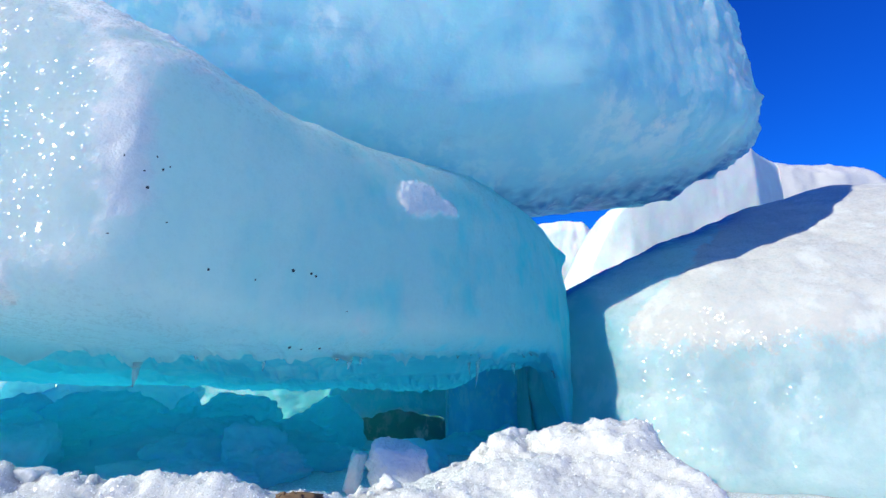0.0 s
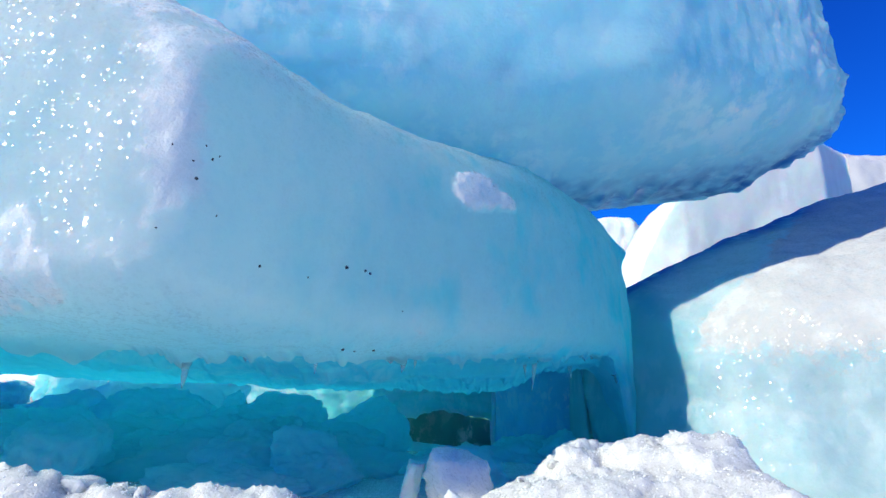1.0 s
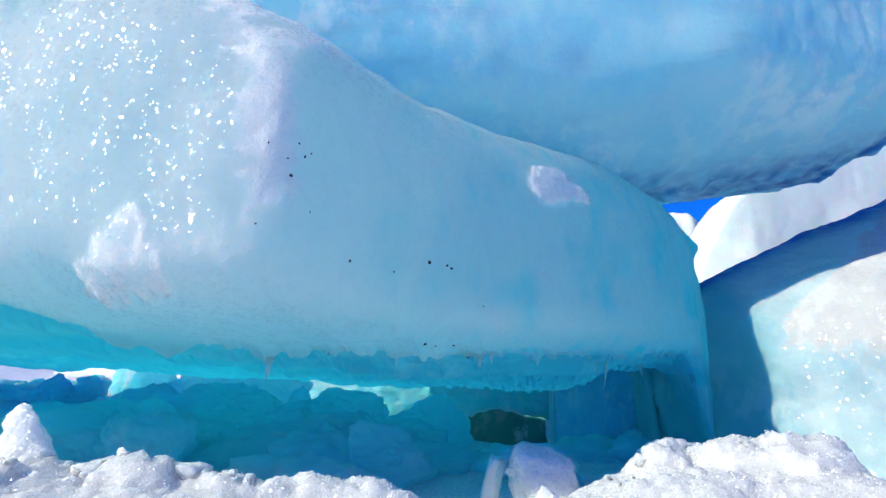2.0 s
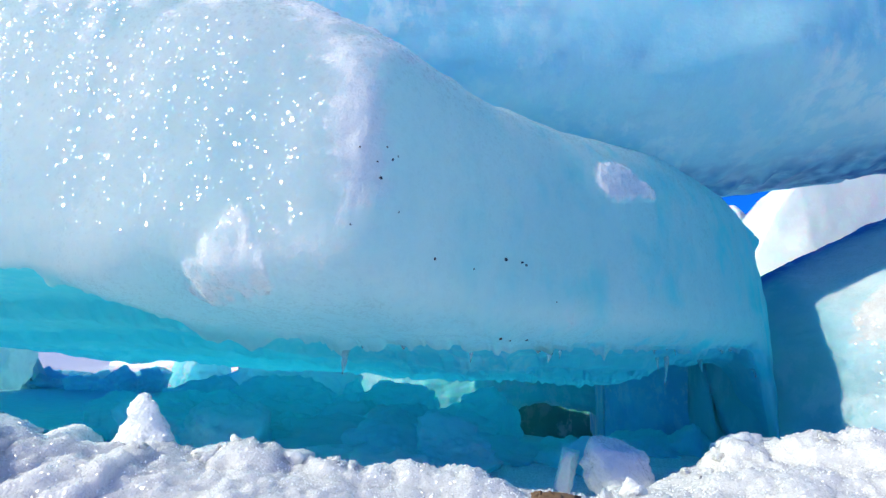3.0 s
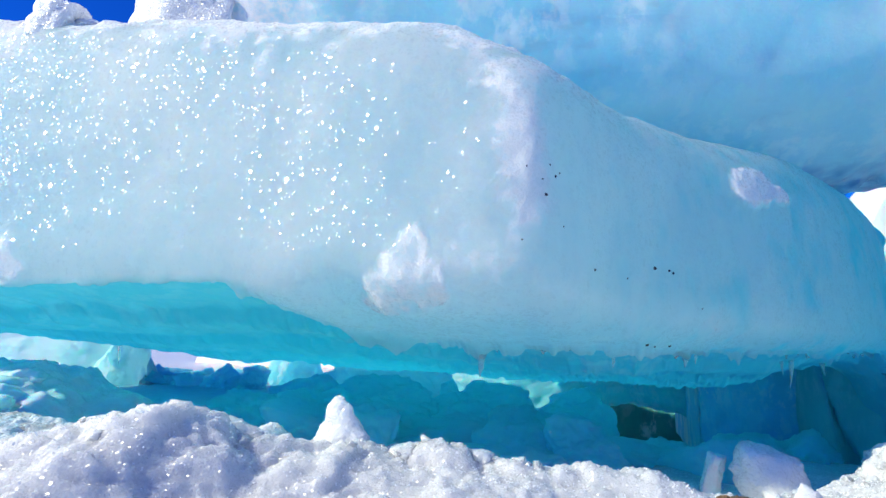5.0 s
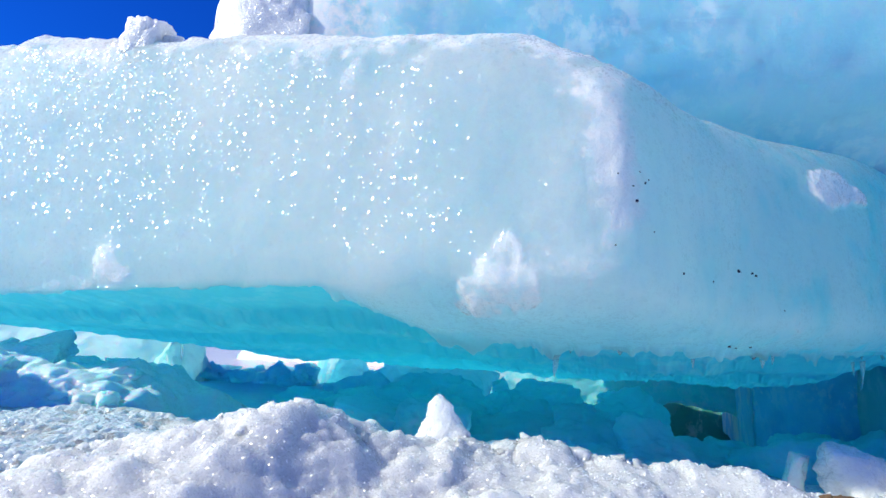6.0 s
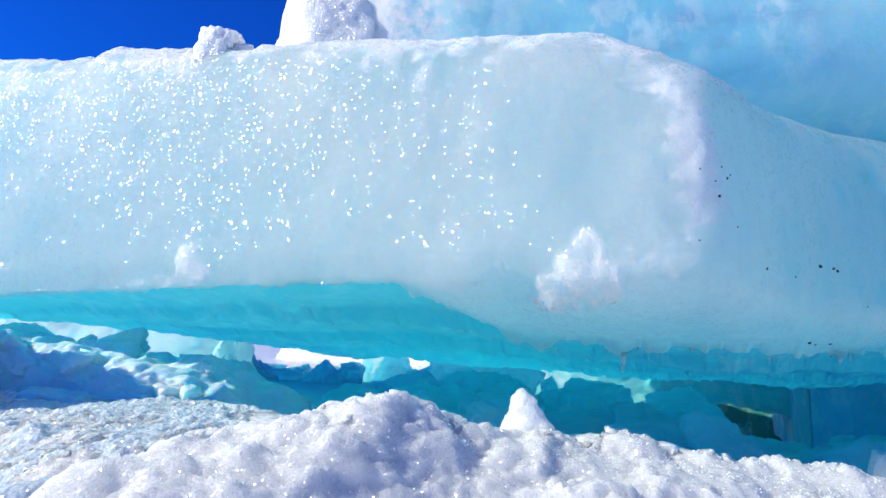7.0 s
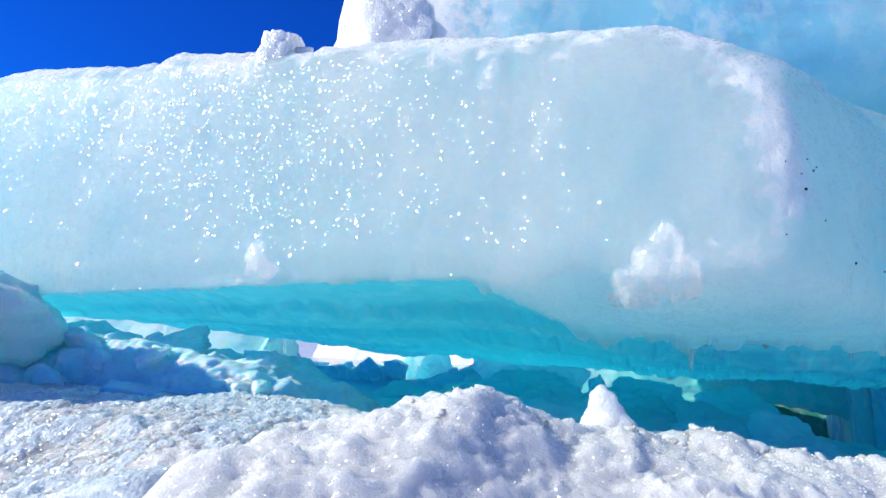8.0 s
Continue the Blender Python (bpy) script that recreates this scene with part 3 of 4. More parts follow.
# ---- straight broken walls of ice ----
def ice_wall(name, xs, fronts, tops, bots, depth, mat, seed, lean=0.0, round_=0.04, amp=0.02, label="", category="ice block", group="", n=90, nv=60, frost=0.0):
    """A body along x: front line, upper and lower edge by knots, leaning back by lean."""
    x = np.linspace(xs[0], xs[-1], n)
    w = (xs[-1] - xs[0]) * 0.015
    yf, zt, zb = (smooth_curve(xs, v, x, w) for v in (fronts, tops, bots))
    P = np.zeros((n, nv, 3))
    for i in range(n):
        b, t, r = zb[i], zt[i], round_
        h = max(t - b, 0.02)
        r = min(r, h * 0.4)
        d = np.array([depth, r, 0.0, lean * h * 0.5, lean * (h - r), lean * h + r, depth])
        z = np.array([b, b, b + r, b + h * 0.5, t - r, t, t - 0.02])
        s, knots = resample(d, z, nv, [0.4, 2, 1.5, 1.5, 2, 0.6])
        P[i, :, 0], P[i, :, 1], P[i, :, 2] = x[i], yf[i] + np.interp(s, knots, d), np.interp(s, knots, z)
    N = grid_normals(P, True)
    sc = 1.0 / max(0.15, float(np.max(zt - zb)))
    P += N * (amp * (vnoise(P, 1.5 * sc, 4, seed) + 0.35 * vnoise(P, 8 * sc, 4, seed + 1) + 0.15 * vnoise(P, 30 * sc, 3, seed + 2)))[..., None]
    ob = loft(name, P, mat, np.full(n * nv, frost))
    return tagged(ob, label, category, group)


# ---- far white blocks behind the gap ----
FAR = "white ice blocks behind the gap"
ice_wall("far_ice_block", [1.06, 1.13, 1.27, 1.42, 1.58, 2.0, 2.9, 3.4], [4.4, 4.3, 4.25, 4.22, 4.2, 4.3, 4.5, 4.9], [0.7, 0.92, 1.25, 1.54, 1.74, 1.98, 2.35, 2.3], [-0.1] * 8, 0.9, ICE_WHITE, 301, 0.05, 0.08, 0.03, "tall white ice block standing in full sun", group=FAR)
ice_wall("far_ice_block", [0.6, 0.8, 1.3, 1.55, 1.70, 1.80], [5.5, 5.4, 5.4, 5.4, 5.5, 5.7], [1.5, 1.76, 1.82, 1.80, 1.66, 1.2], [-0.1] * 6, 0.9, ICE_WHITE, 311, 0.1, 0.12, 0.06, "thick white ice block half hidden by the slab", group=FAR)
ice_wall("far_ice_block", [2.6, 3.2, 4.4, 5.6, 6.4, 7.5], [5.6, 5.8, 6.0, 6.2, 6.4, 7.0], [3.10, 3.19, 3.16, 3.06, 3.10, 2.9], [-0.1] * 6, 1.4, SNOW, 321, 0.3, 0.2, 0.10, "broad snowy ice block on the skyline", group=FAR)
ice_wall("far_ice_block", [-6.5, -5.5, -3.5, -2.4, -1.6], [6.6, 6.2, 6.0, 6.2, 6.6], [0.8, 0.9, 0.9, 0.8, 0.5], [-0.2] * 5, 0.8, ICE_WHITE, 331, 0.3, 0.1, 0.08, "sunlit white ice ridge seen under the block", group=FAR)


# ---- the hollow under the block ----
CAVE = "rubble under the block"
ice_wall("ice_floor", [-4.6, -3.5, -2.0, -0.8, 0.45], [1.25, 1.25, 1.35, 1.6, 2.0], [0.045, 0.05, 0.05, -0.18, -0.36], [-0.55] * 5, 2.3, ICE_CAVE, 341, 0.0, 0.02, 0.012, "smooth streaked teal ice sheet under the block", "ice sheet", n=160, nv=120)
ice_wall("ice_wall", [-6.5, -5.0, -4.4, -4.0, -3.75], [2.6, 2.75, 2.85, 2.95, 3.05], [0.75, 0.70, 0.62, 0.50, 0.05], [-0.05] * 5, 0.2, ICE_THIN, 351, 0.12, 0.05, 0.05, "pale cyan ice wall at the back of the hollow", "ice wall")
ice_wall("ice_sheet", [-2.3, -1.2, -0.82, -0.64, -0.42, -0.2, 0.04, 0.16, 0.5], [4.6, 4.2, 4.1, 4.06, 4.05, 4.02, 4.0, 3.95, 3.9], [0.30] * 9, [-0.35, -0.30, -0.17, -0.07, -0.03, -0.04, -0.08, -0.24, -0.45], 0.25, ICE_DEEP, 361, -0.2, 0.03, 0.065, "pale turquoise ice sheet closing the hollow", "ice sheet")
# dark backing block, its colour painted as the shade at the hollow's far end
ice_wall("ice_block", [-1.4, 0.0, 1.0], [4.78, 4.72, 4.7], [0.3] * 3, [-0.7] * 3, 0.6, SHADE_OLIVE, 371, 0.0, 0.05, 0.03, "dark olive backing block painted as the hollow's deep shade")
ice_wall("ice_block", [0.02, 0.15, 0.45, 0.75], [3.5, 3.25, 3.05, 2.95], [0.45] * 4, [-0.3] * 4, 1.4, ICE_PROP, 381, -0.05, 0.04, 0.03, "dark blue upright ice block propping the great block")


def rubble(at, size, seed, turn=0, mat=ICE_CAVE, label="angular teal ice lump in the hollow under the block", name="ice_lump"):
    ob = chunk_mesh(name, size, mat, seed, rough=0.11, planes=19, sharp=36)
    ob.matrix_world = pose(*at, 0, 0, turn)
    return tagged(ob, label, "ice lump", CAVE)


for at, size, seed, turn in (
    ((-1.92, 3.25, 0.10), (0.46, 0.30, 0.34), 1, 20), ((-2.25, 2.9, 0.0), (0.36, 0.25, 0.16), 21, 0), ((-1.75, 2.85, 0.02), (0.36, 0.30, 0.21), 2, 0),
    ((-1.17, 2.97, -0.02), (0.30, 0.25, 0.21), 3, 40), ((-1.37, 2.95, 0.06), (0.08, 0.10, 0.13), 22, 0),
    ((-0.74, 3.05, -0.17), (0.24, 0.22, 0.25), 5, 0), ((-0.76, 3.6, -0.03), (0.13, 0.12, 0.12), 4, 10), ((-0.25, 2.55, -0.20), (0.34, 0.25, 0.19), 23, 0), ((-0.12, 3.9, -0.36), (0.13, 0.12, 0.10), 27, 0),
    ((-1.55, 2.2, 0.0), (0.42, 0.25, 0.13), 6, 70), ((-2.9, 3.6, 0.10), (0.17, 0.2, 0.17), 7, 0), ((-3.35, 3.6, 0.04), (0.22, 0.2, 0.10), 8, 30),
    ((-3.72, 3.4, 0.03), (0.25, 0.25, 0.09), 10, 0), ((-2.75, 3.7, 0.03), (0.15, 0.2, 0.10), 18, 0), ((-0.42, 2.05, -0.04), (0.34, 0.2, 0.11), 11, 0),
    ((-1.0, 1.95, -0.01), (0.42, 0.2, 0.12), 13, 0), ((0.08, 2.4, -0.06), (0.24, 0.2, 0.13), 14, 0), ((-2.3, 2.4, 0.02), (0.3, 0.2, 0.10), 15, 0),
    ((-0.75, 2.5, -0.02), (0.34, 0.2, 0.13), 16, 30), ((-4.2, 3.5, 0.03), (0.3, 0.25, 0.12), 17, 0), ((-3.0, 3.2, 0.05), (0.16, 0.14, 0.08), 24, 0),
    ((-1.5, 1.75, 0.03), (0.30, 0.14, 0.08), 25, 0), ((-0.75, 1.62, 0.02), (0.22, 0.12, 0.08), 26, 0),
):
    rubble(at, size, seed, turn)
rubble((-3.93, 3.0, 0.16), (0.17, 0.2, 0.30), 460, 15, ICE_THIN, "pale upright ice lump ending the thin wall")
for k, (x, top) in enumerate(((-4.1, 0.15), (-3.85, 0.13), (-3.5, 0.14), (-3.2, 0.13), (-2.95, 0.17), (-3.35, 0.09), (-3.02, 0.08))):
    rubble((x, 3.2 + 0.05 * (k % 3), top - 0.10), (0.15 + 0.02 * (k % 4), 0.12, 0.13), 440 + k, 35 * k)
pick = random.Random(21)
for k in range(34):
    x, y = pick.uniform(-1.9, 0.38), pick.uniform(1.65, 3.1)
    if y < 1.45 + 0.7 * max(0.0, x + 0.5) or (-0.75 < x < 0.05 and y > 2.2):
        continue
    r = pick.uniform(0.06, 0.16)
    rubble((x, y, 0.05 - 0.07 * (y - 1.5) + 0.2 * r - 0.07 * min(1.0, max(0.0, (x + 0.7) / 0.3))), (r * 1.4, r, r * 0.8), 400 + k, pick.uniform(0, 180))


# ---- snow bank in front ----
# heaps on the bank: place, half widths, height
LUMPS = ((-1.22, 0.70, 0.15, 0.14, 0.022), (-0.79, 0.95, 0.085, 0.06, 0.03), (-0.64, 0.99, 0.09, 0.06, 0.02), (0.38, 1.45, 0.20, 0.09, 0.045),
         (0.14, 1.45, 0.10, 0.07, 0.03), (0.53, 1.48, 0.08, 0.06, 0.03), (-0.46, 1.02, 0.12, 0.06, 0.02))


def bank_height(x, y):
    lump = 0 * x
    yc = smooth_curve([-5, -2.2, -1.9, -1.46, -1.22, -1.0, -0.8, -0.26, 0.0, 0.2, 0.56, 2.0], [0.6, 0.55, 0.46, 0.50, 0.66, 0.90, 0.95, 1.05, 1.35, 1.45, 1.45, 1.3], x, 0.1)
    zc = smooth_curve([-5, -2.4, -2.17, -1.9, -1.46, -1.22, -1.05, -0.82, -0.6, -0.26, -0.05, 0.18, 0.56, 0.62, 0.8, 2.0], [0.24, 0.20, 0.19, 0.15, 0.24, 0.27, 0.21, 0.19, 0.155, 0.13, 0.11, 0.15, 0.16, 0.0, -0.12, -0.15], x, 0.03)
    for x0, y0, rx, ry, h in LUMPS:
        r = np.hypot((x - x0) / rx, (y - y0) / ry) * (1 + 0.30 * vnoise(np.stack([x, y, 0 * x + x0], -1), 9, 3, 67))
        lump = np.maximum(lump, h * np.exp(-r ** 5))
    d = y - yc
    foot = np.minimum(0.06, zc)
    front = foot + (zc - foot) * np.exp(-(np.minimum(d, 0) / 0.45) ** 2)
    behind = np.exp(-(np.maximum(d, 0) / 0.16) ** 2)
    h = front * behind - 0.10 * (1 - behind) + lump
    # a flat crust beside the bank, stepping down towards the near side
    p = np.stack([x, y, 0 * x], -1)
    shelf = smooth_curve([-1.6, -0.4, 0.12, 0.26, 0.36, 0.44, 0.90, 1.05, 1.25], [0.05, 0.07, 0.09, 0.12, 0.165, 0.192, 0.200, 0.10, -0.10], y + 0.05 * vnoise(p, 3, 3, 68), 0.03)
    beside = np.clip((-x - 1.46 + 0.06 * vnoise(p, 5, 3, 69)) / 0.14, 0, 1)
    beside = beside * beside * (3 - 2 * beside)
    h = h * (1 - beside) + shelf * beside
    rough = 1 - 0.55 * beside
    blocky = np.round((h + 0.03 * vnoise(p, 6, 3, 71)) / 0.035) * 0.035
    h = h + 0.35 * (blocky - h) * np.clip(vnoise(p, 3, 2, 72) * 2, 0, 1) * (1 - beside)
    return h + rough * (0.012 * vnoise(p, 5, 3, 61) + 0.013 * vnoise(p, 15, 4, 62)) + 0.005 * vnoise(p, 70, 2, 63)


def worley(p, scale, seed):
    """Distance to the nearest scattered point, in cells: round crumbs."""
    q = p * scale
    i = np.floor(q).astype(np.int64)
    best = np.full(p.shape[:-1], 9.0)
    for dx in (-1, 0, 1):
        for dy in (-1, 0, 1):
            for dz in (-1, 0, 1):
                c = (i[..., 0] + dx, i[..., 1] + dy, i[..., 2] + dz)
                f = [c[k] + hash3(*c, seed + k * 7) - q[..., k] for k in range(3)]
                best = np.minimum(best, f[0] ** 2 + f[1] ** 2 + f[2] ** 2)
    return np.sqrt(best)


def snow_bank():
    bx, by = np.arange(-3.8, 1.7, 0.0065), np.concatenate([np.arange(-1.6, 0.25, 0.03), np.arange(0.25, 1.75, 0.0065)])
    X, Y = np.meshgrid(bx, by, indexing="ij")
    P = np.stack([X, Y, bank_height(X, Y)], -1)
    clump = np.clip(vnoise(P, 4, 3, 66) + 0.25, 0, 1)
    P[..., 2] += 0.012 * clump * (0.6 - worley(P, 22, 64)) + 0.008 * (0.6 - worley(P, 70, 65))
    ob = make_mesh("snow_bank", P.reshape(-1, 3).tolist(), grid_faces(len(bx), len(by)).tolist(), SNOW)
    return tagged(ob, "bank of coarse white crusted snow before the ice", "snow bank", kind="stuff")


snow_bank()


def ice_crust():
    """A thin sheet of refrozen, knobbly ice lying on the flat snow beside the bank."""
    cx, cy = np.arange(-2.75, -1.42, 0.006), np.arange(0.08, 1.0, 0.006)
    X, Y = np.meshgrid(cx, cy, indexing="ij")
    P = np.stack([X, Y, bank_height(X, Y)], -1)
    edge = np.minimum(np.minimum((-1.60 - X) / 0.10, (0.95 - Y) / 0.08), (Y - 0.15) / 0.06) + 0.8 * vnoise(P, 7, 4, 75)
    P[..., 2] += np.where(edge > 0, 0.003 * np.clip(edge, 0, 1) + 0.009 * (0.6 - worley(P, 48, 76)) + 0.006 * vnoise(P, 11, 3, 77), -0.03)
    ob = make_mesh("ice_crust", P.reshape(-1, 3).tolist(), grid_faces(len(cx), len(cy)).tolist(), ICE_CRUST)
    return tagged(ob, "knobbly glittering crust of refrozen ice on snow", "ice crust", kind="stuff")


ice_crust()


def clod(at, size, seed, turn=(0, 0, 0), mat=SNOW, label="lump of crusted white snow on the snow bank", name="snow_clod", sharp=9, rough=0.09, boxy=False, detail=5):
    ob = chunk_mesh(name, size, mat, seed, rough=rough, sharp=sharp, boxy=boxy, detail=detail)
    ob.matrix_world = pose(*at, *turn)
    return tagged(ob, label, "snow clod" if mat in (SNOW, FROST) else "ice chunk")


def ice_horn(x0, y0, z0, height):
    """A stubby thumb of granular ice, leaning, with a worn tip."""
    h = np.concatenate([np.linspace(-0.35, 0.9, 34), np.linspace(0.92, 1.0, 7)])
    a = np.linspace(0, 2 * math.pi, 56, endpoint=False)
    r = height * np.interp(h, [-0.35, 0.0, 0.25, 0.5, 0.72, 0.88, 0.96, 1.0], [0.95, 0.68, 0.47, 0.34, 0.24, 0.16, 0.09, 0.02])
    H, A = np.meshgrid(h, a, indexing="ij")
    side = np.stack([np.cos(A), 0.6 * np.sin(A), 0 * A], -1)
    P = side * r[:, None, None] + np.stack([-0.10 * height * np.clip(H, 0, 1) ** 2 + 0.05 * height, 0 * H, H * height], -1)
    P += side * (0.07 * height * vnoise(P, 2.2 / height, 3, 92) * np.clip(1.1 - H, 0.15, 1) + 0.05 * height * vnoise(P, 5 / height, 3, 93))[..., None]
    P += side * (0.010 * (0.6 - worley(P, 60, 94)))[..., None]
    ob = loft("ice_horn", P, GRANULAR)
    ob.matrix_world = pose(x0, y0, z0)
    return tagged(ob, "upright horn of white granular ice on the snow bank", "ice horn")


ice_horn(-1.01, 0.925, 0.155, 0.14)
clod((-0.118, 1.43, 0.105), (0.072, 0.06, 0.064), 73, (0, 8, 20), GRANULAR, "glassy white ice cube frozen into the snow bank", "ice_cube", 12, 0.08, True)
clod((-1.20, 0.95, 0.175), (0.045, 0.05, 0.04), 85, (0, 0, 0), GRANULAR, "small clear ice lump on the snow bank", "ice_lump")
clod((-3.50, 0.76, 0.45), (0.46, 0.28, 0.23), 78, (0, 0, 0), ICE_CLEAR, "smooth rounded ice block at the end of the snow", "ice_block")
# added outside the view; only its shadow on the rubble heap shows
clod((-3.45, 0.08, 0.45), (0.60, 0.30, 0.66), 79, (0, 0, 12), ICE_CLEAR, "unseen tall ice block added to shade the rubble", "ice_block")
rng = random.Random(11)
heap_x, heap_z = [-4.3, -3.7, -3.2, -2.78, -2.48, -2.28, -2.08, -1.92], [0.42, 0.40, 0.37, 0.33, 0.31, 0.285, 0.22, 0.10]
heap_y = [0.66, 0.66, 0.66, 0.66, 0.66, 0.70, 0.80, 0.95]
ice_wall("ice_mound", heap_x, heap_y, heap_z, [-0.05] * 8, 0.62, ICE_HEAP, 785, 0.55, 0.06, 0.06, "blue heap of frozen ice rubble lying in the shade", "ice mound", n=260, nv=120)
for k in range(20):
    x = rng.uniform(-3.1, -2.05)
    back = rng.uniform(0.0, 0.5)
    y = float(np.interp(x, heap_x, heap_y)) + 0.06 + back
    r = rng.uniform(0.035, 0.075) * (1.3 if back > 0.3 else 1.0)
    top = float(np.interp(x, heap_x, heap_z)) - 1.0 * max(0.0, 0.14 - back)
    clod((x, y, top + rng.uniform(-0.035, -0.008)), (r * 1.5, r, r * 0.7), 800 + k, (rng.uniform(-30, 30), rng.uniform(-30, 30), rng.uniform(0, 180)), ICE_HEAP, "bluish angular ice rubble lump lying in the shade", "ice_lump", 50, 0.10, k % 3 > 0, 4)
clod((-2.15, 0.98, 0.19), (0.125, 0.07, 0.065), 872, (0, 6, 10), ICE_CLEAR, "glassy white lump of granular ice on the snow", "ice_lump", 10, 0.17)
for k in range(4):
    r = rng.uniform(0.018, 0.03)
    clod((-2.11 + rng.uniform(-0.11, 0.16), 0.93 + rng.uniform(-0.04, 0.04), 0.20 + rng.uniform(-0.02, 0.02)), (r * 1.2, r, r), 876 + k, (0, 0, 40 * k), ICE_CLEAR, "small white granular ice lump on the snow", "ice_lump", 10, 0.12)
clod((-1.67, 0.30, 0.105), (0.17, 0.10, 0.06), 799, (0, 0, 20), ICE_CRUST, "smooth blue ice lump half buried in snow", "ice_lump", 10, 0.04)
clod((-0.755, 0.985, 0.158), (0.066, 0.045, 0.05), 880, (0, 14, 8), GRANULAR, "broken slab of granular ice standing on the bank", "ice_chunk", 16, 0.07, True)
clod((-0.235, 1.47, 0.085), (0.028, 0.022, 0.055), 881, (6, 10, 0), ICE_CLEAR, "thin bluish shard of clear ice beside the cube", "ice_shard", 20, 0.05, True)
for k, (x, y, z, rx, ry, rz) in enumerate(((0.175, 1.50, 0.125, 0.07, 0.06, 0.058), (0.27, 1.52, 0.13, 0.10, 0.08, 0.055), (0.40, 1.52, 0.125, 0.12, 0.09, 0.065), (0.52, 1.50, 0.15, 0.06, 0.07, 0.062),
                                           (0.33, 1.40, 0.09, 0.12, 0.07, 0.05), (0.10, 1.44, 0.09, 0.05, 0.05, 0.045))):
    clod((x, y, z), (rx, ry, rz), 882 + k, (0, 6 * (k % 3) - 6, 25 * k), GRANULAR, "big crumbly block of white granular ice on the bank", "ice_chunk", 14, 0.09, True)
for k, (x, y, z, rx, ry, rz) in enumerate(((-1.41, 0.85, 0.185, 0.085, 0.08, 0.055), (-1.29, 0.90, 0.175, 0.06, 0.06, 0.045), (-1.19, 0.80, 0.195, 0.09, 0.09, 0.060), (-0.62, 1.01, 0.125, 0.05, 0.04, 0.035),
                                           (-0.52, 1.02, 0.11, 0.06, 0.045, 0.03), (-0.89, 0.94, 0.165, 0.06, 0.05, 0.04), (-1.33, 0.66, 0.17, 0.10, 0.08, 0.05), (-0.36, 1.05, 0.09, 0.08, 0.05, 0.035))):
    clod((x, y, z), (rx, ry, rz), 940 + k, (0, 7 * (k % 3) - 7, 31 * k), GRANULAR, "crumbly block of white granular ice set in the bank", "ice_chunk", 12, 0.09, True)
for k in range(24):
    x = rng.uniform(-1.55, 0.7)
    y = float(np.interp(x, [-1.62, -1.46, -1.22, -1.0, -0.8, -0.26, 0.0, 0.2, 0.75], [0.50, 0.50, 0.68, 0.88, 0.94, 1.05, 1.33, 1.44, 1.44])) + rng.uniform(-0.12, 0.03)
    r = rng.uniform(0.006, 0.013) * (1.6 if k % 6 == 0 else 1.0)
    z = float(bank_height(np.array([x]), np.array([y]))[0]) - r * rng.uniform(0.0, 0.4)
    clod((x, y, z), (r * rng.uniform(1.0, 1.7), r * rng.uniform(0.8, 1.2), r * rng.uniform(0.7, 1.1)), 900 + k, (rng.uniform(-25, 25), rng.uniform(-25, 25), rng.uniform(0, 180)), GRANULAR, "crumb of white granular ice on the bank", "ice_crumb", 22, 0.14, k % 2 == 0, 4)
clod((-2.13, 1.015, 1.40), (0.085, 0.06, 0.095), 83, (0, 4, 15), GRANULAR, "lump of melting white ice on the crest", "ice_lump", 12, 0.08, True)
clod((-2.27, 1.04, 1.36), (0.20, 0.09, 0.075), 84, (0, 0, 0), GRANULAR, "low hump of granular white ice on the crest", "ice_lump", 7, 0.08)
clod((-1.80, 1.16, 1.45), (0.25, 0.08, 0.26), 86, (0, 0, 8), GRANULAR, "rounded mass of white ice at the slab's corner", "ice_lump", 9, 0.05)


# ---- icicles, frozen teeth and dirt, set on the great block ----
from mathutils.bvhtree import BVHTree

hull = BVHTree.FromPolygons([v.co[:] for v in block.data.vertices], [p.vertices[:] for p in block.data.polygons])


def icicle(x, y, length, radius, seed):
    hit = hull.ray_cast(Vector((x, y, 0.05)), Vector((0, 0, 1)))[0]
    if hit is None:
        return
    rng = random.Random(seed)
    bm = bmesh.new()
    rings, sides, last = 7, 8, None
    bend = rng.uniform(-0.15, 0.15)
    for i in range(rings):
        f = i / (rings - 1)
        r = radius * ((1 - f) ** 0.8 * 0.92 + 0.08) * (1 + rng.uniform(-0.15, 0.15)) * (1.5 if i == 0 else 1)
        ring = [bm.verts.new((r * math.cos(2 * math.pi * k / sides) + bend * length * f * f, r * math.sin(2 * math.pi * k / sides), 0.012 - f * (length + 0.012))) for k in range(sides)]
        if last:
            for k in range(sides):
                bm.faces.new((last[k], last[(k + 1) % sides], ring[(k + 1) % sides], ring[k]))
        else:
            bm.faces.new(ring[::-1])
        last = ring
    bm.faces.new(last)
    bmesh.ops.recalc_face_normals(bm, faces=bm.faces)
    me = bpy.data.meshes.new("icicle")
    bm.to_mesh(me)
    bm.free()
    me.materials.append(ICICLE)
    me.shade_smooth()
    ob = new("icicle", me)
    ob.location = hit
    ob.parent = block
    tagged(ob, "thin clear icicle")


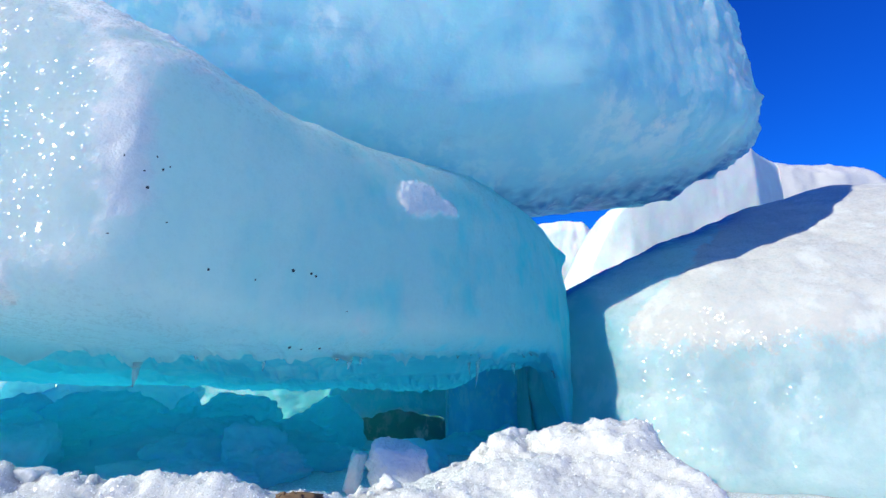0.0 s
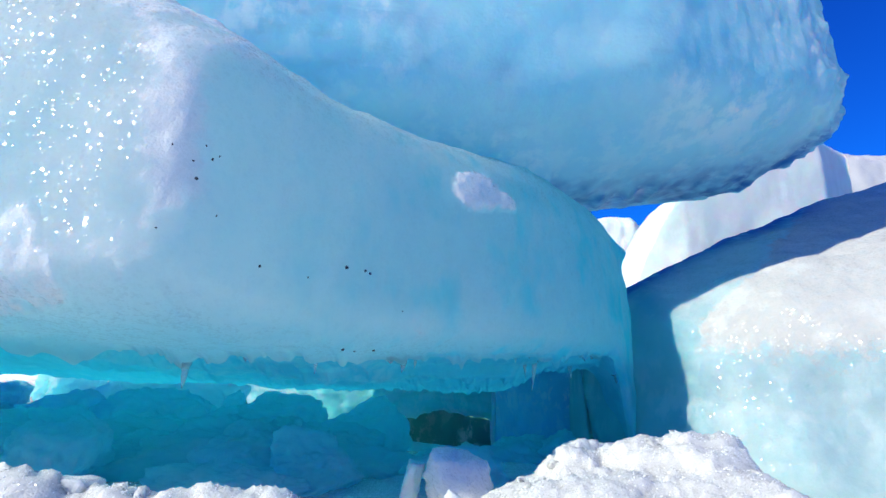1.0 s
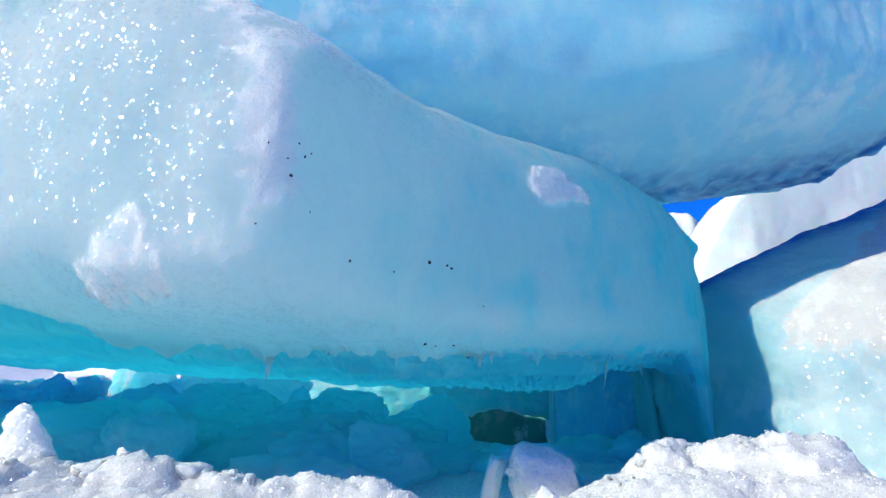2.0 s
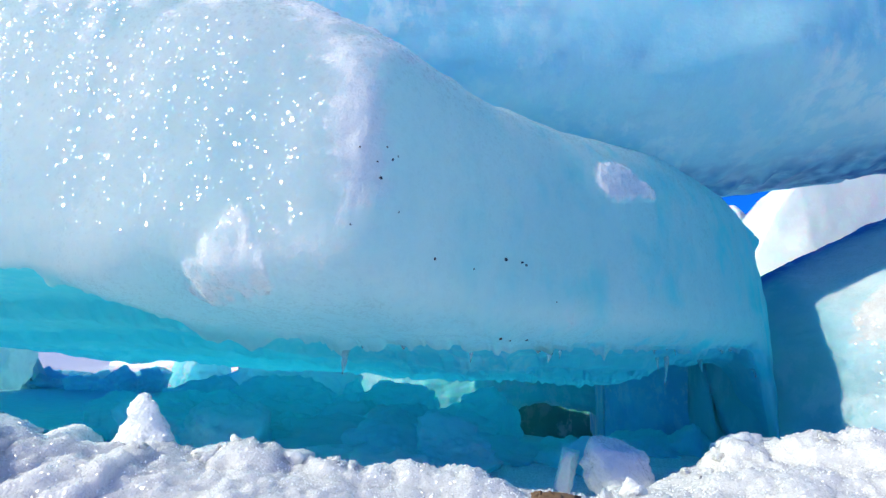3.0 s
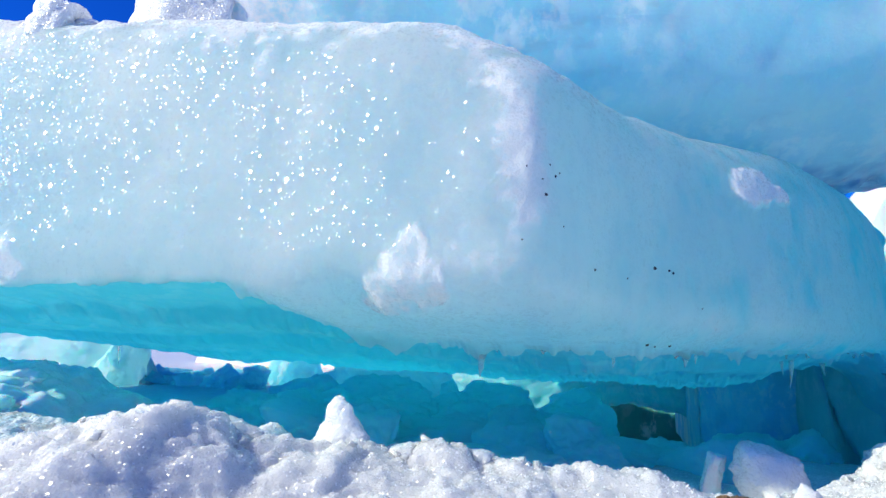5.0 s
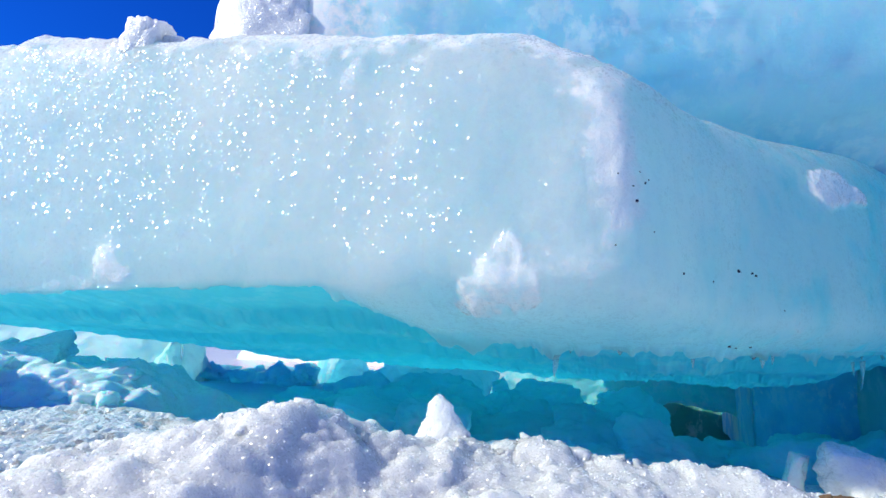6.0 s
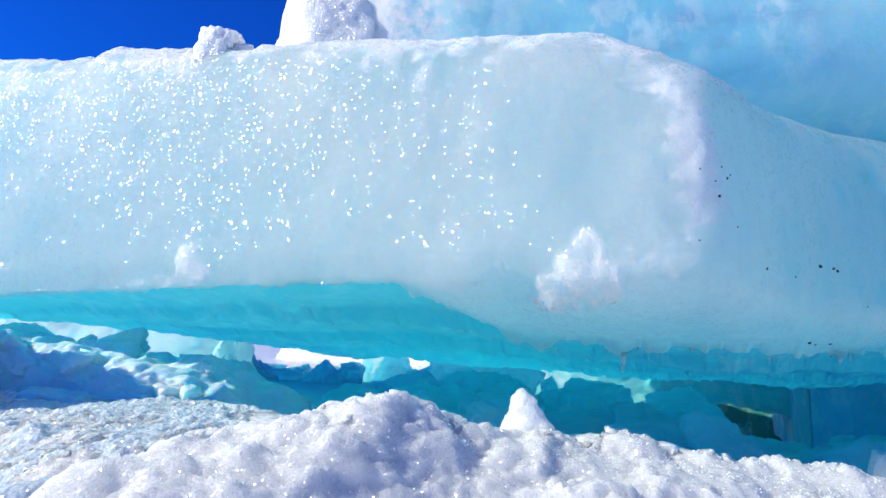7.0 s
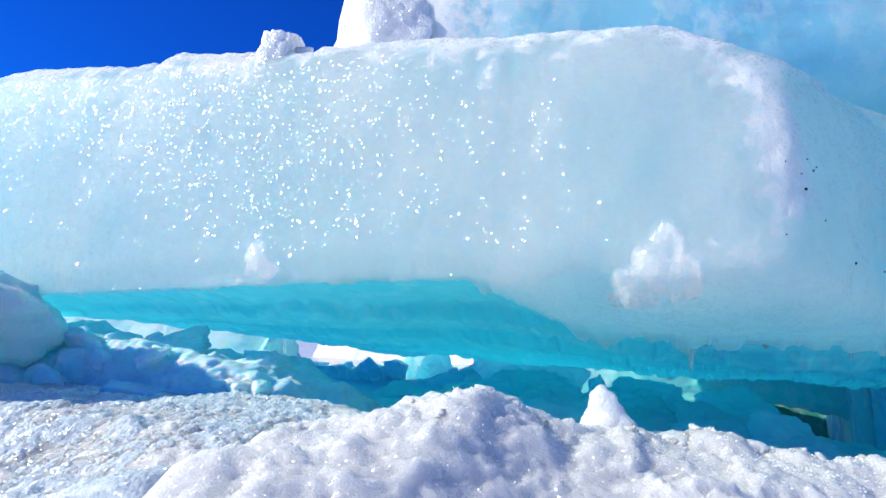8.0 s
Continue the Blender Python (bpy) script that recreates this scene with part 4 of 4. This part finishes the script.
for x, y, length, radius in ((-0.84, 1.47, 0.055, 0.013), (0.136, 2.08, 0.10, 0.009), (-3.275, 2.38, 0.13, 0.008), (0.10, 2.06, 0.05, 0.007), (0.30, 2.3, 0.05, 0.012)):
    icicle(x, y, length, radius, int(x * 100) + 900)
rng = random.Random(5)
edge_x = [-1.0, -0.84, -0.7, -0.55, -0.40, -0.12, 0.30, 0.46]
edge_y = [1.45, 1.47, 1.42, 1.34, 1.39, 1.67, 2.0, 2.14]
x = -0.80
while x < 0.46:
    y = float(np.interp(x, edge_x, edge_y))
    icicle(x, y + rng.uniform(0.015, 0.06), rng.uniform(0.008, 0.034), rng.uniform(0.006, 0.018), int(x * 1000))
    x += rng.choice((0.015, 0.03, 0.05, 0.11, 0.15))


def speck(x, z, r, seed):
    hit, normal, _, _ = hull.ray_cast(Vector((x, 0.2, z)), Vector((0, 1, 0)))
    if hit is None:
        return
    ob = chunk_mesh("dirt_speck", (r * 0.75, r * 0.4, r * 0.7), GRIT, seed, detail=2, rough=0.2)
    ob.location = hit
    ob.parent = block
    tagged(ob, "dark speck of grit frozen in")


for i, (x, z, r) in enumerate(((-0.594, 0.722, 0.006), (-0.585, 0.79, 0.003), (-0.575, 0.765, 0.004), (-0.567, 0.775, 0.003), (-0.63, 0.78, 0.003), (-0.60, 0.755, 0.003), (-0.56, 0.655, 0.003),
                               (-0.50, 0.57, 0.005), (-0.365, 0.592, 0.006), (-0.33, 0.589, 0.005), (-0.32, 0.583, 0.004), (-0.43, 0.56, 0.003), (-0.385, 0.409, 0.006), (-0.365, 0.404, 0.004), (-0.325, 0.407, 0.005), (-0.25, 0.50, 0.003), (-0.64, 0.62, 0.003))):
    speck(x, z, r, 700 + i)


def dirt_clump(x, y, z, size, seed):
    ob = chunk_mesh("dirt_clump", size, DIRT, seed, detail=4, rough=0.25)
    ob.location = (x, y, z)
    tagged(ob, "brown clump of dirt lying in the snow", "dirt")


dirt_clump(-0.262, 1.0, 0.138, (0.035, 0.02, 0.014), 751)
dirt_clump(-0.29, 1.005, 0.142, (0.012, 0.01, 0.01), 752)


# ---- loose crystals on the crust ----
def snow_grains():
    rng = np.random.default_rng(3)
    n = 15000
    x = rng.uniform(-2.6, 0.9, n)
    y = np.interp(x, [-2.6, -1.46, -1.0, -0.26, 0.2, 0.9], [0.5, 0.5, 0.88, 1.0, 1.42, 1.42]) + rng.normal(0, 0.14, n)
    z = bank_height(x, y) + 0.001
    r = rng.uniform(0.0008, 0.0022, n)
    tip = np.array([(1, 0, 0), (-1, 0, 0), (0, 1, 0), (0, -1, 0), (0, 0, 1), (0, 0, -1)], float)
    tri = np.array([(0, 2, 4), (2, 1, 4), (1, 3, 4), (3, 0, 4), (2, 0, 5), (1, 2, 5), (3, 1, 5), (0, 3, 5)])
    q = rng.normal(size=(n, 4))
    q /= np.linalg.norm(q, axis=1, keepdims=True)
    w, a, b, c = q.T
    R = np.stack([np.stack([1 - 2 * (b * b + c * c), 2 * (a * b - c * w), 2 * (a * c + b * w)], -1), np.stack([2 * (a * b + c * w), 1 - 2 * (a * a + c * c), 2 * (b * c - a * w)], -1), np.stack([2 * (a * c - b * w), 2 * (b * c + a * w), 1 - 2 * (a * a + b * b)], -1)], 1)
    V = np.einsum("nij,kj->nki", R, tip) * r[:, None, None] * rng.uniform(0.7, 1.3, (n, 6, 1)) + np.stack([x, y, z], -1)[:, None]
    F = (tri[None] + 6 * np.arange(n)[:, None, None]).reshape(-1, 3)
    ob = make_mesh("snow_grains", V.reshape(-1, 3).tolist(), F.tolist(), GRAIN)
    ob.data.shade_flat()
    return tagged(ob, "loose glittering ice crystals strewn over the snow crust", "snow grains", kind="stuff")


snow_grains()
